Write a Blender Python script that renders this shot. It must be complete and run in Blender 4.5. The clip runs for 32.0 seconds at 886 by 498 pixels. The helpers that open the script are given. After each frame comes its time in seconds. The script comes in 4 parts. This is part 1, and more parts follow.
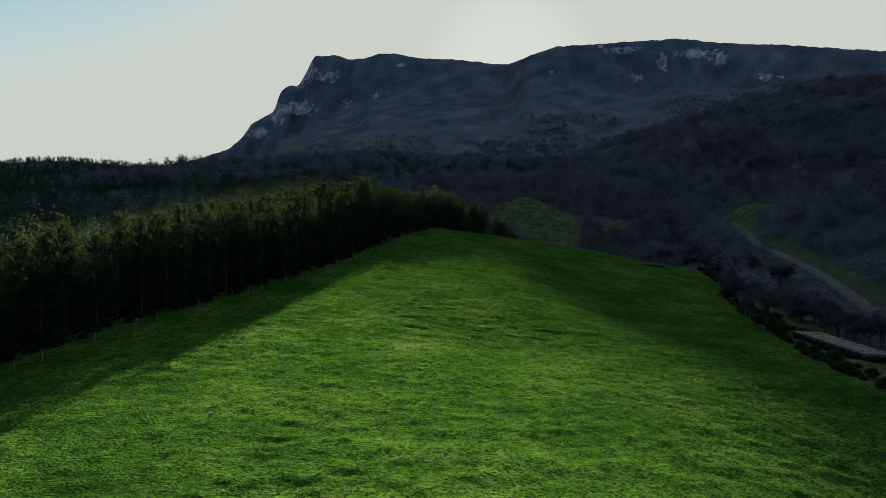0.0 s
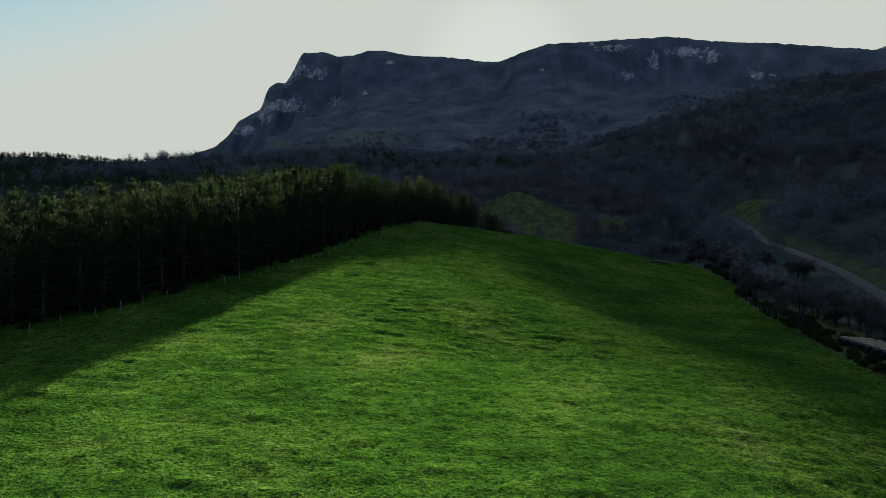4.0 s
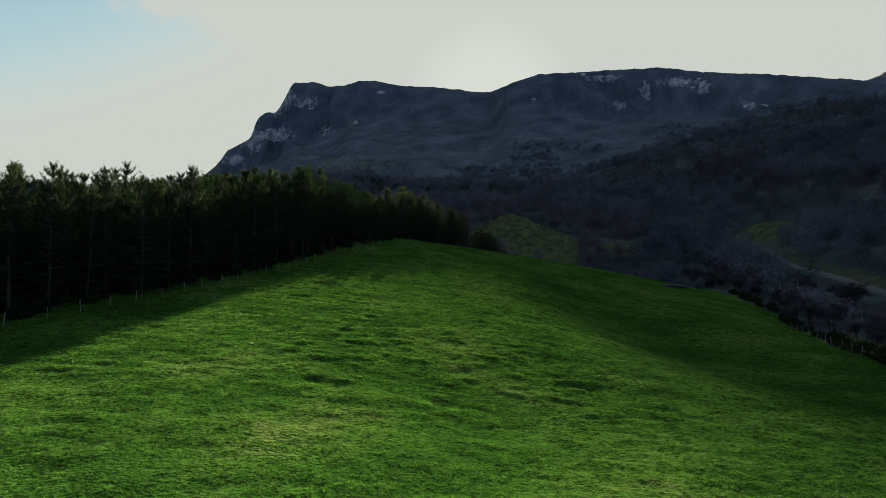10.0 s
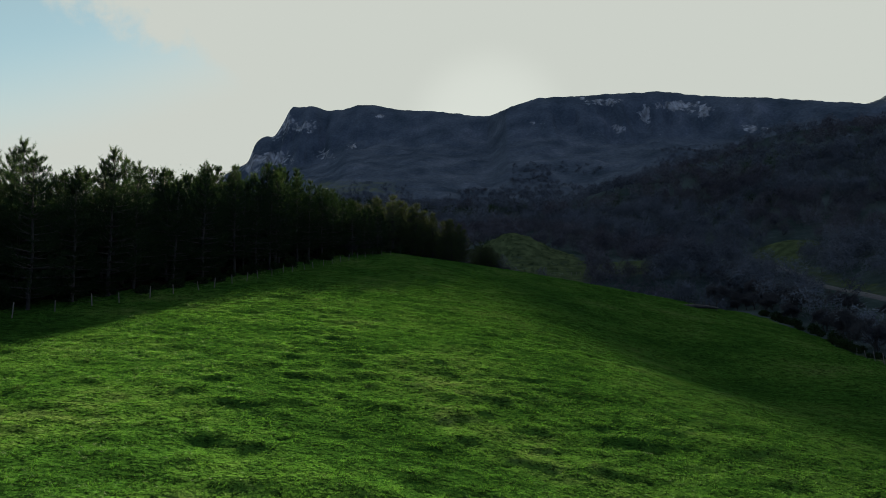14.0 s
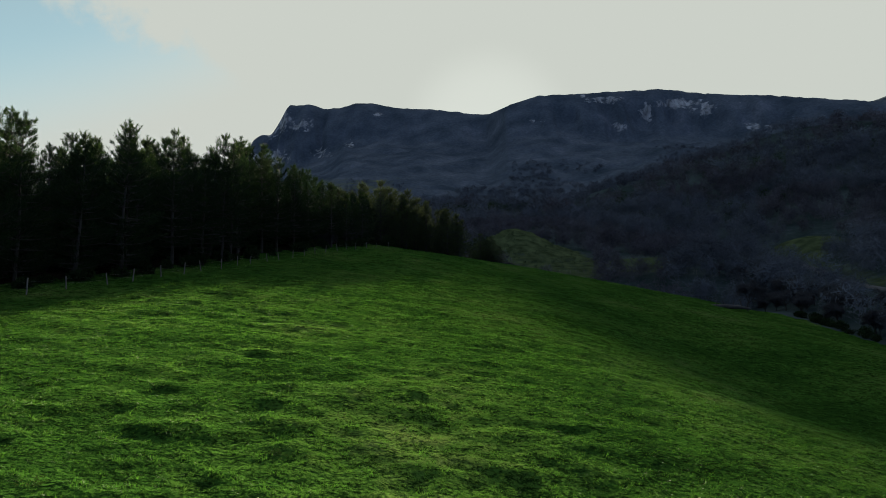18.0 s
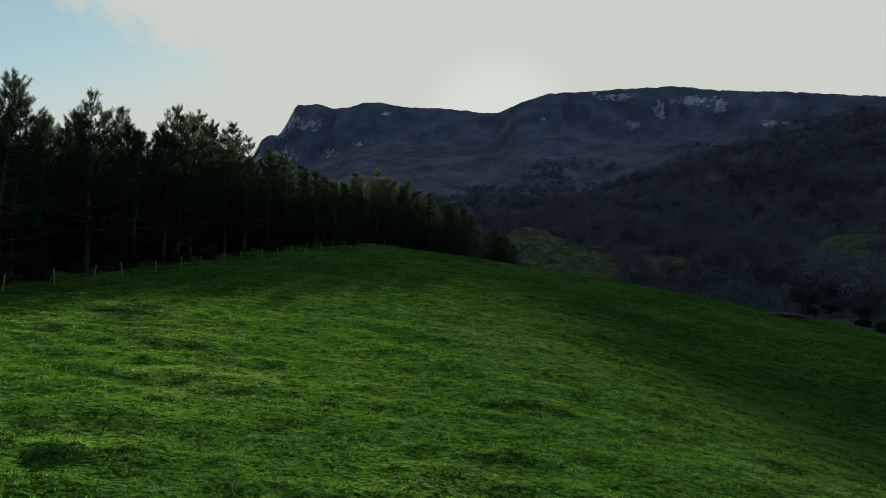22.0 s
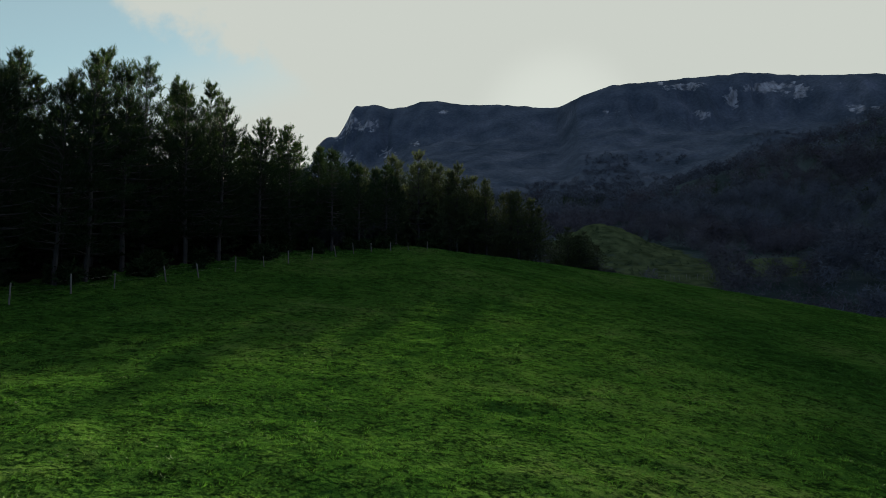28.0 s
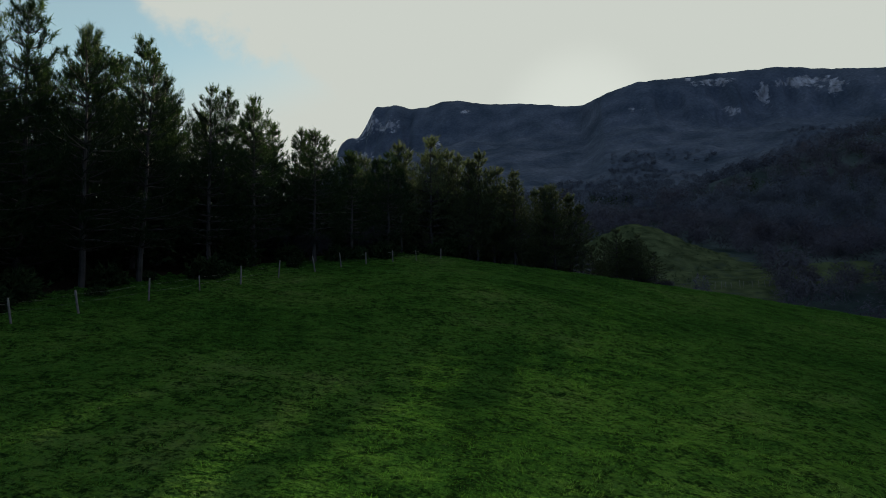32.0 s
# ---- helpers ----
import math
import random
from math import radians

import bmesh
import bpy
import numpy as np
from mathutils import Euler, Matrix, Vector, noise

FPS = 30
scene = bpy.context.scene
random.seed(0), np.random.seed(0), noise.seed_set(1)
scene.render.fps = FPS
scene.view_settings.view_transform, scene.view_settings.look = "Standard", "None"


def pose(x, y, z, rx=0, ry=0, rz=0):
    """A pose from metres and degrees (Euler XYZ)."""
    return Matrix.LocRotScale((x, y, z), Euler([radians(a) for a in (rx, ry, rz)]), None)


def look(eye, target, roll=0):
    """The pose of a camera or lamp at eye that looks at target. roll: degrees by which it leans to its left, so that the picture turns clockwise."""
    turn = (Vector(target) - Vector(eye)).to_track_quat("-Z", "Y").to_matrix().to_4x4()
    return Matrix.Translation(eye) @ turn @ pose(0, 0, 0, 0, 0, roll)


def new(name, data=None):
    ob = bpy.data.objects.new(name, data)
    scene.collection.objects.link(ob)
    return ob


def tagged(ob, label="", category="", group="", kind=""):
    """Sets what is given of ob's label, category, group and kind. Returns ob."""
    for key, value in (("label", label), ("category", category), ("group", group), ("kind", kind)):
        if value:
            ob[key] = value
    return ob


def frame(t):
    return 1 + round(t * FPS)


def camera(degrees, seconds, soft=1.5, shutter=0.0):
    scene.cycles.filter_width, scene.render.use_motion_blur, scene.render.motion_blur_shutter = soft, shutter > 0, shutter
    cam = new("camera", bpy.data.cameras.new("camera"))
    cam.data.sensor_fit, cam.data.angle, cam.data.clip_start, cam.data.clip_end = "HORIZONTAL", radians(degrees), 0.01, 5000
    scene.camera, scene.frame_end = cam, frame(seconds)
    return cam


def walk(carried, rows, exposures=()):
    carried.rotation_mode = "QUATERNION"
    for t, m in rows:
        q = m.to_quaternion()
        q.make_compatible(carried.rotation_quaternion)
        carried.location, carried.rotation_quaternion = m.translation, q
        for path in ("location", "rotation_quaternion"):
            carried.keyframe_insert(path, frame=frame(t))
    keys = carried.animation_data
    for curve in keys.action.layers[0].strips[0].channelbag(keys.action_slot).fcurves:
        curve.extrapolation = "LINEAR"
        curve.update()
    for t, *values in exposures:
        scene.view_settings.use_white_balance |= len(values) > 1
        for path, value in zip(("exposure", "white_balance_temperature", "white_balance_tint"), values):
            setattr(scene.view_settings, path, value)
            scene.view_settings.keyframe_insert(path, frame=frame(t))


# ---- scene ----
# The camera: a drone that glides low up a pasture. Rows: seconds, place, tilt, heading, lean.
cam = camera(70.9, 32.0, soft=0.9)
PATH = [
    (0, (1.323, 0.280, 28.930), 91.218, 1.213, -0.60),
    (1, (1.467, 4.589, 28.694), 91.215, 1.190, -0.60),
    (2, (1.653, 8.504, 28.460), 91.199, 0.962, -0.60),
    (2.5, (1.757, 10.385, 28.340), 91.194, 0.791, -0.60),
    (3, (1.865, 12.241, 28.217), 91.164, 0.584, -0.60),
    (3.5, (1.977, 14.090, 28.090), 91.225, 0.490, -0.60),
    (5.5, (2.433, 21.602, 27.531), 91.171, -0.320, -0.60),
    (6, (2.547, 23.535, 27.379), 91.135, -0.331, -0.60),
    (6.5, (2.660, 25.494, 27.222), 91.148, -0.372, -0.60),
    (7, (2.772, 27.478, 27.063), 91.157, -0.364, -0.60),
    (7.5, (2.883, 29.485, 26.901), 91.191, -0.377, -0.60),
    (8, (2.993, 31.513, 26.739), 92.270, -0.432, -0.60),
    (8.5, (3.103, 33.560, 26.576), 93.473, -0.414, -0.60),
    (9, (3.212, 35.620, 26.414), 93.700, -0.443, -0.60),
    (9.5, (3.321, 37.692, 26.256), 93.768, -0.456, -0.60),
    (10, (3.431, 39.772, 26.103), 94.170, -0.483, -0.60),
    (10.5, (3.541, 41.856, 25.955), 94.673, -0.491, -0.60),
    (11, (3.651, 43.942, 25.816), 95.219, -0.516, -0.60),
    (11.5, (3.763, 46.026, 25.686), 95.730, -0.532, -0.60),
    (12, (3.876, 48.105, 25.568), 96.209, -0.536, -0.60),
    (12.5, (3.990, 50.178, 25.463), 96.431, -0.552, -0.60),
    (13, (4.106, 52.242, 25.372), 96.464, -0.541, -0.60),
    (14, (4.342, 56.342, 25.239), 96.521, -0.575, -0.60),
    (14.5, (4.462, 58.374, 25.200), 96.539, -0.602, -0.60),
    (16.5, (4.951, 66.394, 25.246), 96.571, -0.615, -0.60),
    (17, (5.074, 68.373, 25.310), 96.579, -0.623, -0.60),
    (18, (5.314, 72.308, 25.505), 96.575, -0.668, -0.60),
    (19, (5.544, 76.218, 25.782), 96.593, -0.664, -0.60),
    (20, (5.755, 80.113, 26.136), 96.630, -0.549, -0.60),
    (21, (5.940, 84.000, 26.557), 96.632, -0.417, -0.60),
    (21.5, (6.020, 85.941, 26.788), 96.630, -0.129, -0.60),
    (22, (6.090, 87.881, 27.030), 96.640, 0.218, -0.60),
    (22.5, (6.149, 89.820, 27.282), 96.639, 0.834, -0.60),
    (23, (6.195, 91.757, 27.542), 96.650, 1.415, -0.60),
    (23.5, (6.229, 93.692, 27.806), 96.663, 1.895, -0.60),
    (24, (6.249, 95.623, 28.075), 96.643, 2.280, -0.60),
    (25, (6.244, 99.468, 28.614), 96.659, 3.072, -0.60),
    (26, (6.175, 103.284, 29.148), 96.655, 4.072, -0.60),
    (26.5, (6.117, 105.176, 29.410), 96.651, 4.565, -0.60),
    (28.5, (5.735, 112.629, 30.431), 96.691, 6.023, -0.60),
    (29, (5.607, 114.466, 30.689), 96.747, 6.261, -0.60),
    (30, (5.330, 118.125, 31.232), 96.740, 6.689, -0.60),
    (31, (5.044, 121.808, 31.858), 96.759, 7.215, -0.60),
    (32, (4.787, 125.601, 32.644), 96.777, 7.804, -0.60),
]
walk(cam, [(t, pose(*eye, 0, 0, heading) @ pose(0, 0, 0, tilt, 0, 0) @ pose(0, 0, 0, 0, 0, lean)) for t, eye, tilt, heading, lean in PATH])

# ---- light: a low sun just over the notch of the ridge, bright haze round it, blue sky overhead ----
SUN_DIR = Vector((0.088, 1.0, 0.3507)).normalized()
sun_data = bpy.data.lights.new("sun", "SUN")
sun_data.energy, sun_data.angle, sun_data.color = 5.0, radians(1.2), (1.0, 0.87, 0.60)
sun = new("sun", sun_data)
sun.matrix_world = look((0, 0, 300), Vector((0, 0, 300)) - SUN_DIR)
scene.view_settings.exposure = 2.65

world = bpy.data.worlds.new("sky")
scene.world = world
world.use_nodes = True
wt = world.node_tree
wt.nodes.clear()


def wnode(kind, **props):
    n = wt.nodes.new(kind)
    for key, value in props.items():
        if key == "operation":
            n.operation = value
        elif key == "blend_type":
            n.blend_type = value
        elif key == "data_type":
            n.data_type = value
        else:
            n.inputs[key].default_value = value
    return n


sky = wt.nodes.new("ShaderNodeTexSky")
sky.sky_type, sky.sun_disc = "NISHITA", False
sky.sun_elevation, sky.sun_rotation = math.asin(SUN_DIR.z), math.atan2(SUN_DIR.x, SUN_DIR.y)
sky.altitude, sky.air_density, sky.dust_density, sky.ozone_density = 300, 1.0, 0.3, 1.6
wcoord = wt.nodes.new("ShaderNodeTexCoord")
wnorm = wnode("ShaderNodeVectorMath", operation="NORMALIZE")
wt.links.new(wcoord.outputs["Generated"], wnorm.inputs[0])
# blue sky beyond the sharp slanting edge of a bank of thin bright cloud, paling to the horizon
wdot = wnode("ShaderNodeVectorMath", operation="DOT_PRODUCT")
wdot.inputs[1].default_value = Vector((-0.433, 0.173, -0.884)).normalized()
wt.links.new(wnorm.outputs[0], wdot.inputs[0])
wnoise = wnode("ShaderNodeTexNoise", Scale=9.0, Detail=9.0, Roughness=0.6)
wt.links.new(wnorm.outputs[0], wnoise.inputs["Vector"])
wsum = wnode("ShaderNodeMath", operation="MULTIPLY_ADD")
wt.links.new(wnoise.outputs["Fac"], wsum.inputs[0])
wsum.inputs[1].default_value = 0.16
wless = wnode("ShaderNodeMath", operation="SUBTRACT")
wless.inputs[1].default_value = 0.08
wt.links.new(wdot.outputs["Value"], wless.inputs[0])
wt.links.new(wless.outputs[0], wsum.inputs[2])
wedge = wt.nodes.new("ShaderNodeMapRange")
wedge.interpolation_type = "SMOOTHSTEP"
wedge.inputs["From Min"].default_value, wedge.inputs["From Max"].default_value = -0.055, -0.02
wt.links.new(wsum.outputs[0], wedge.inputs["Value"])
wside = wnode("ShaderNodeVectorMath", operation="DOT_PRODUCT")
wside.inputs[1].default_value = Vector((-0.45, 0.10, 0.90)).normalized()
wt.links.new(wnorm.outputs[0], wside.inputs[0])
wfade = wt.nodes.new("ShaderNodeMapRange")
wfade.interpolation_type = "SMOOTHSTEP"
wfade.inputs["From Min"].default_value, wfade.inputs["From Max"].default_value = 0.51, 0.65
wfade.inputs["To Max"].default_value = 0.72
wt.links.new(wside.outputs["Value"], wfade.inputs["Value"])
wgap = wnode("ShaderNodeMath", operation="MULTIPLY")
wt.links.new(wedge.outputs[0], wgap.inputs[0])
wt.links.new(wfade.outputs[0], wgap.inputs[1])
wfront = wnode("ShaderNodeVectorMath", operation="DOT_PRODUCT")
wfront.inputs[1].default_value = SUN_DIR
wt.links.new(wnorm.outputs[0], wfront.inputs[0])
wdim = wt.nodes.new("ShaderNodeMapRange")
wdim.interpolation_type = "SMOOTHSTEP"
wdim.inputs["From Min"].default_value, wdim.inputs["From Max"].default_value = -0.3, 0.80
wt.links.new(wfront.outputs["Value"], wdim.inputs["Value"])
wcloud = wnode("ShaderNodeMix", data_type="RGBA")
wcloud.inputs[6].default_value = (0.0396, 0.0574, 0.0956, 1)
wcloud.inputs[7].default_value = (0.0952, 0.1004, 0.0921, 1)
wt.links.new(wdim.outputs[0], wcloud.inputs["Factor"])
wscale = wnode("ShaderNodeVectorMath", operation="SCALE")
wscale.inputs["Scale"].default_value = 0.0232
wt.links.new(sky.outputs["Color"], wscale.inputs[0])
wtint = wnode("ShaderNodeVectorMath", operation="MULTIPLY")
wtint.inputs[1].default_value = (0.97, 1.13, 0.87)
wt.links.new(wscale.outputs[0], wtint.inputs[0])
wmix = wnode("ShaderNodeMix", data_type="RGBA")
wt.links.new(wgap.outputs[0], wmix.inputs["Factor"])
wt.links.new(wcloud.outputs[2], wmix.inputs[6])
wt.links.new(wtint.outputs[0], wmix.inputs[7])
# the blaze of haze close round the sun
wsun = wnode("ShaderNodeVectorMath", operation="DOT_PRODUCT")
wsun.inputs[1].default_value = Vector((0.088, 1.0, 0.302)).normalized()
wt.links.new(wnorm.outputs[0], wsun.inputs[0])
wnear = wt.nodes.new("ShaderNodeMapRange")
wnear.interpolation_type = "SMOOTHERSTEP"
wnear.inputs["From Min"].default_value, wnear.inputs["From Max"].default_value = math.cos(radians(9.0)), 1.0
wnear.inputs["To Min"].default_value, wnear.inputs["To Max"].default_value = 1.0, 1.14
wt.links.new(wsun.outputs["Value"], wnear.inputs["Value"])
wblaze = wnode("ShaderNodeVectorMath", operation="SCALE")
wt.links.new(wmix.outputs[2], wblaze.inputs[0])
wt.links.new(wnear.outputs[0], wblaze.inputs["Scale"])
wback = wt.nodes.new("ShaderNodeBackground")
wback.inputs["Strength"].default_value = 1.0
wout = wt.nodes.new("ShaderNodeOutputWorld")
wt.links.new(wblaze.outputs[0], wback.inputs["Color"])
wt.links.new(wback.outputs[0], wout.inputs["Surface"])


# ---- materials ----
def material(name, stops, scale=1.0, rough=0.9, bump=0.3, bump_scale=None, detail=8.0, translucent=0.0, random_tint=0.0, glow=(1, 1, 1), tone=False, coords="Object", specular=0.3, metallic=0.0, relief=0.0):
    """A noise-mottled surface: stops is a list of (position, colour); scale in cycles a metre."""
    m = bpy.data.materials.new(name)
    m.use_nodes = True
    t = m.node_tree
    bsdf, out = t.nodes["Principled BSDF"], t.nodes["Material Output"]
    bsdf.inputs["Roughness"].default_value = rough
    bsdf.inputs["Specular IOR Level"].default_value = specular
    bsdf.inputs["Metallic"].default_value = metallic
    tc = t.nodes.new("ShaderNodeTexCoord")
    n1, n2, mix = t.nodes.new("ShaderNodeTexNoise"), t.nodes.new("ShaderNodeTexNoise"), t.nodes.new("ShaderNodeMath")
    n1.inputs["Scale"].default_value, n1.inputs["Detail"].default_value = scale, detail
    n2.inputs["Scale"].default_value, n2.inputs["Detail"].default_value = scale * 11.0, 4.0
    for n in (n1, n2):
        t.links.new(tc.outputs[coords], n.inputs["Vector"])
    mix.operation = "MULTIPLY_ADD"
    mix.inputs[1].default_value = 0.45
    sub = t.nodes.new("ShaderNodeMath")
    sub.operation = "SUBTRACT"
    sub.inputs[1].default_value = 0.22
    t.links.new(n2.outputs["Fac"], mix.inputs[0])
    t.links.new(n1.outputs["Fac"], sub.inputs[0])
    t.links.new(sub.outputs[0], mix.inputs[2])
    ramp = t.nodes.new("ShaderNodeValToRGB")
    els = ramp.color_ramp.elements
    els[0].position, els[0].color = stops[0][0], (*stops[0][1], 1)
    els[1].position, els[1].color = stops[-1][0], (*stops[-1][1], 1)
    for pos, col in stops[1:-1]:
        e = els.new(pos)
        e.color = (*col, 1)
    t.links.new(mix.outputs[0], ramp.inputs["Fac"])
    colour = ramp.outputs["Color"]
    if tone:
        each = t.nodes.new("ShaderNodeAttribute")
        each.attribute_name = "tone"
        shade = t.nodes.new("ShaderNodeVectorMath")
        shade.operation = "SCALE"
        t.links.new(colour, shade.inputs[0])
        t.links.new(each.outputs["Fac"], shade.inputs["Scale"])
        colour = shade.outputs[0]
    if random_tint:
        info = t.nodes.new("ShaderNodeObjectInfo")
        geo = t.nodes.new("ShaderNodeNewGeometry")
        add = t.nodes.new("ShaderNodeMath")
        add.operation = "ADD"
        t.links.new(info.outputs["Random"], add.inputs[0])
        t.links.new(geo.outputs["Random Per Island"], add.inputs[1])
        rng = t.nodes.new("ShaderNodeMapRange")
        rng.inputs["From Max"].default_value = 2.0
        rng.inputs["To Min"].default_value, rng.inputs["To Max"].default_value = 1 - random_tint, 1 + random_tint
        t.links.new(add.outputs[0], rng.inputs["Value"])
        hsv = t.nodes.new("ShaderNodeHueSaturation")
        t.links.new(rng.outputs[0], hsv.inputs["Value"])
        t.links.new(colour, hsv.inputs["Color"])
        colour = hsv.outputs["Color"]
    t.links.new(colour, bsdf.inputs["Base Color"])
    if bump:
        b = t.nodes.new("ShaderNodeBump")
        b.inputs["Strength"].default_value = bump
        b.inputs["Distance"].default_value = relief or 0.4 / (bump_scale or scale * 11)
        if bump_scale:
            n3 = t.nodes.new("ShaderNodeTexNoise")
            n3.inputs["Scale"].default_value, n3.inputs["Detail"].default_value = bump_scale, 6.0
            t.links.new(tc.outputs[coords], n3.inputs["Vector"])
            t.links.new(n3.outputs["Fac"], b.inputs["Height"])
        else:
            t.links.new(n2.outputs["Fac"], b.inputs["Height"])
        t.links.new(b.outputs["Normal"], bsdf.inputs["Normal"])
    if translucent:
        tr, ms = t.nodes.new("ShaderNodeBsdfTranslucent"), t.nodes.new("ShaderNodeMixShader")
        ms.inputs["Fac"].default_value = translucent
        through_leaf = t.nodes.new("ShaderNodeVectorMath")
        through_leaf.operation = "MULTIPLY"
        through_leaf.inputs[1].default_value = glow
        t.links.new(colour, through_leaf.inputs[0])
        t.links.new(through_leaf.outputs[0], tr.inputs["Color"])
        t.links.new(bsdf.outputs[0], ms.inputs[1])
        t.links.new(tr.outputs[0], ms.inputs[2])
        t.links.new(ms.outputs[0], out.inputs["Surface"])
    return m


M_GRASS = material("grass_sward", [(0.22, (0.0138, 0.0408, 0.0074)), (0.45, (0.0277, 0.0769, 0.0119)), (0.6, (0.0478, 0.1071, 0.0178)), (0.78, (0.0881, 0.1304, 0.0355))], 0.10, 1.0, 1.0, 4.4, specular=0.0, relief=0.48)


def tufted(m, deep):
    """Breaks a sward into tufts, with dark thatch and the tufts' shade coloured in between them."""
    t = m.node_tree
    bsdf = t.nodes["Principled BSDF"]
    old = bsdf.inputs["Base Color"].links[0].from_socket
    tc = t.nodes.new("ShaderNodeTexCoord")
    total = None
    for scale, share in ((0.8, 0.20), (3.1, 0.40), (9.5, 0.40)):
        n = t.nodes.new("ShaderNodeTexNoise")
        n.inputs["Scale"].default_value, n.inputs["Detail"].default_value, n.inputs["Roughness"].default_value = scale, 4.0, 0.65
        t.links.new(tc.outputs["Object"], n.inputs["Vector"])
        share_of = t.nodes.new("ShaderNodeMath")
        share_of.operation = "MULTIPLY_ADD"
        share_of.inputs[1].default_value, share_of.inputs[2].default_value = share, 0.0
        t.links.new(n.outputs["Fac"], share_of.inputs[0])
        if total is not None:
            t.links.new(total, share_of.inputs[2])
        total = share_of.outputs[0]
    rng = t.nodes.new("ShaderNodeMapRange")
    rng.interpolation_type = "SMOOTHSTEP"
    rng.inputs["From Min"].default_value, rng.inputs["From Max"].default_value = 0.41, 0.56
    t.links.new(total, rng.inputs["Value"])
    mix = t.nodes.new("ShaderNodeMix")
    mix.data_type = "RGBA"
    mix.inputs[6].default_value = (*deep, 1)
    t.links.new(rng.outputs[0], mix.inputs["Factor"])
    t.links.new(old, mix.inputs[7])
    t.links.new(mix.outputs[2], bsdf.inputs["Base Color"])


# near-black green: thatch plus shadow between tufts, held in the colour
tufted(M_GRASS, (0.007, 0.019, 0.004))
# needle litter, its colour halved towards black for the shade under the pines
M_LITTER = material("shade_darkened_litter", [(0.25, (0.005, 0.0045, 0.003)), (0.5, (0.011, 0.009, 0.006)), (0.8, (0.0175, 0.015, 0.009))], 0.6, 1.0, 0.8, specular=0.0)
M_BLADE = material("grass_blades", [(0.25, (0.0252, 0.098, 0.0126)), (0.55, (0.0396, 0.138, 0.0196)), (0.8, (0.0702, 0.17, 0.0378))], 0.20, 0.55, 0, specular=0.15, translucent=0.5, random_tint=0.35, glow=(1.75, 1.3, 1.0))
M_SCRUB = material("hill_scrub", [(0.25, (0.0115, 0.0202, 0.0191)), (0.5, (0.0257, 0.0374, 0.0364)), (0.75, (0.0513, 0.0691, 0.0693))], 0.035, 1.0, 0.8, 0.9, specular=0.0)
# the far ridge's bluish veil is put into the heath's own colour
M_HEATH = material("haze_blue_heath", [(0.2, (0.0242, 0.0349, 0.0446)), (0.45, (0.0464, 0.0595, 0.0744)), (0.62, (0.0669, 0.08, 0.0967)), (0.8, (0.1041, 0.117, 0.1389))], 0.02, 1.0, 0.5, 0.22, specular=0.0, relief=3.0)
M_BARK = material("pine_bark", [(0.3, (0.0162, 0.0144, 0.0126)), (0.6, (0.036, 0.0333, 0.0306)), (0.8, (0.0675, 0.063, 0.0576))], 1.6, 0.9, 0.6)
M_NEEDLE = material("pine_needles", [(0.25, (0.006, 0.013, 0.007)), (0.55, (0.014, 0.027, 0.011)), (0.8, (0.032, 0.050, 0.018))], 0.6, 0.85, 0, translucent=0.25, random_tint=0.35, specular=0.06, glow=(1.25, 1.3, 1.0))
M_FOREST = material("forest_needles", [(0.25, (0.012, 0.022, 0.014)), (0.55, (0.024, 0.040, 0.022)), (0.8, (0.044, 0.060, 0.030))], 0.03, 0.9, 0, translucent=0.25, random_tint=0.2, specular=0.04, tone=True)
# the grove's needles are coloured lighter to carry the glare over the crest
M_GROVE = material("glare_lightened_needles", [(0.25, (0.032, 0.048, 0.024)), (0.55, (0.054, 0.072, 0.036)), (0.8, (0.084, 0.090, 0.050))], 0.12, 0.85, 0, translucent=0.4, random_tint=0.35, specular=0.06, glow=(1.3, 1.2, 1.0))
M_TWIG = material("bare_twigs", [(0.25, (0.0249, 0.0266, 0.0307)), (0.5, (0.0484, 0.0499, 0.0555)), (0.8, (0.0869, 0.0874, 0.0928))], 0.15, 1.0, 0, random_tint=0.3, specular=0.0, translucent=0.3)
# both winter woods: distant haze is mixed into the colour, paler and bluer
M_WOOD_GREY = material("hazed_grey_wood", [(0.25, (0.0403, 0.0482, 0.0642)), (0.5, (0.0705, 0.0836, 0.1052)), (0.8, (0.1108, 0.1286, 0.1539))], 0.02, 1.0, 0, random_tint=0.12, specular=0.0, tone=True, translucent=0.4)
M_WOOD_THICKET = material("hazed_thicket_wood", [(0.25, (0.0361, 0.0382, 0.0496)), (0.5, (0.0631, 0.0641, 0.0794)), (0.8, (0.0931, 0.0978, 0.111))], 0.02, 1.0, 0, random_tint=0.12, specular=0.0, tone=True, translucent=0.4)
M_EVERGREEN = material("dark_evergreen", [(0.25, (0.0109, 0.0215, 0.011)), (0.55, (0.0255, 0.0429, 0.0199)), (0.8, (0.0455, 0.0634, 0.0309))], 0.3, 0.9, 0, translucent=0.15, random_tint=0.4, specular=0.05)
M_SHRUB = material("bramble_leaves", [(0.3, (0.009, 0.017, 0.007)), (0.6, (0.018, 0.033, 0.011)), (0.8, (0.034, 0.052, 0.018))], 0.7, 0.9, 0, translucent=0.15, random_tint=0.4, specular=0.05)
M_POST = material("weathered_post", [(0.3, (0.07, 0.067, 0.06)), (0.6, (0.13, 0.125, 0.11)), (0.8, (0.20, 0.19, 0.17))], 3.0, 0.85, 0.5)
M_WIRE = material("fence_wire", [(0.3, (0.16, 0.16, 0.16)), (0.7, (0.28, 0.28, 0.28))], 4.0, 0.45, 0, metallic=0.8)
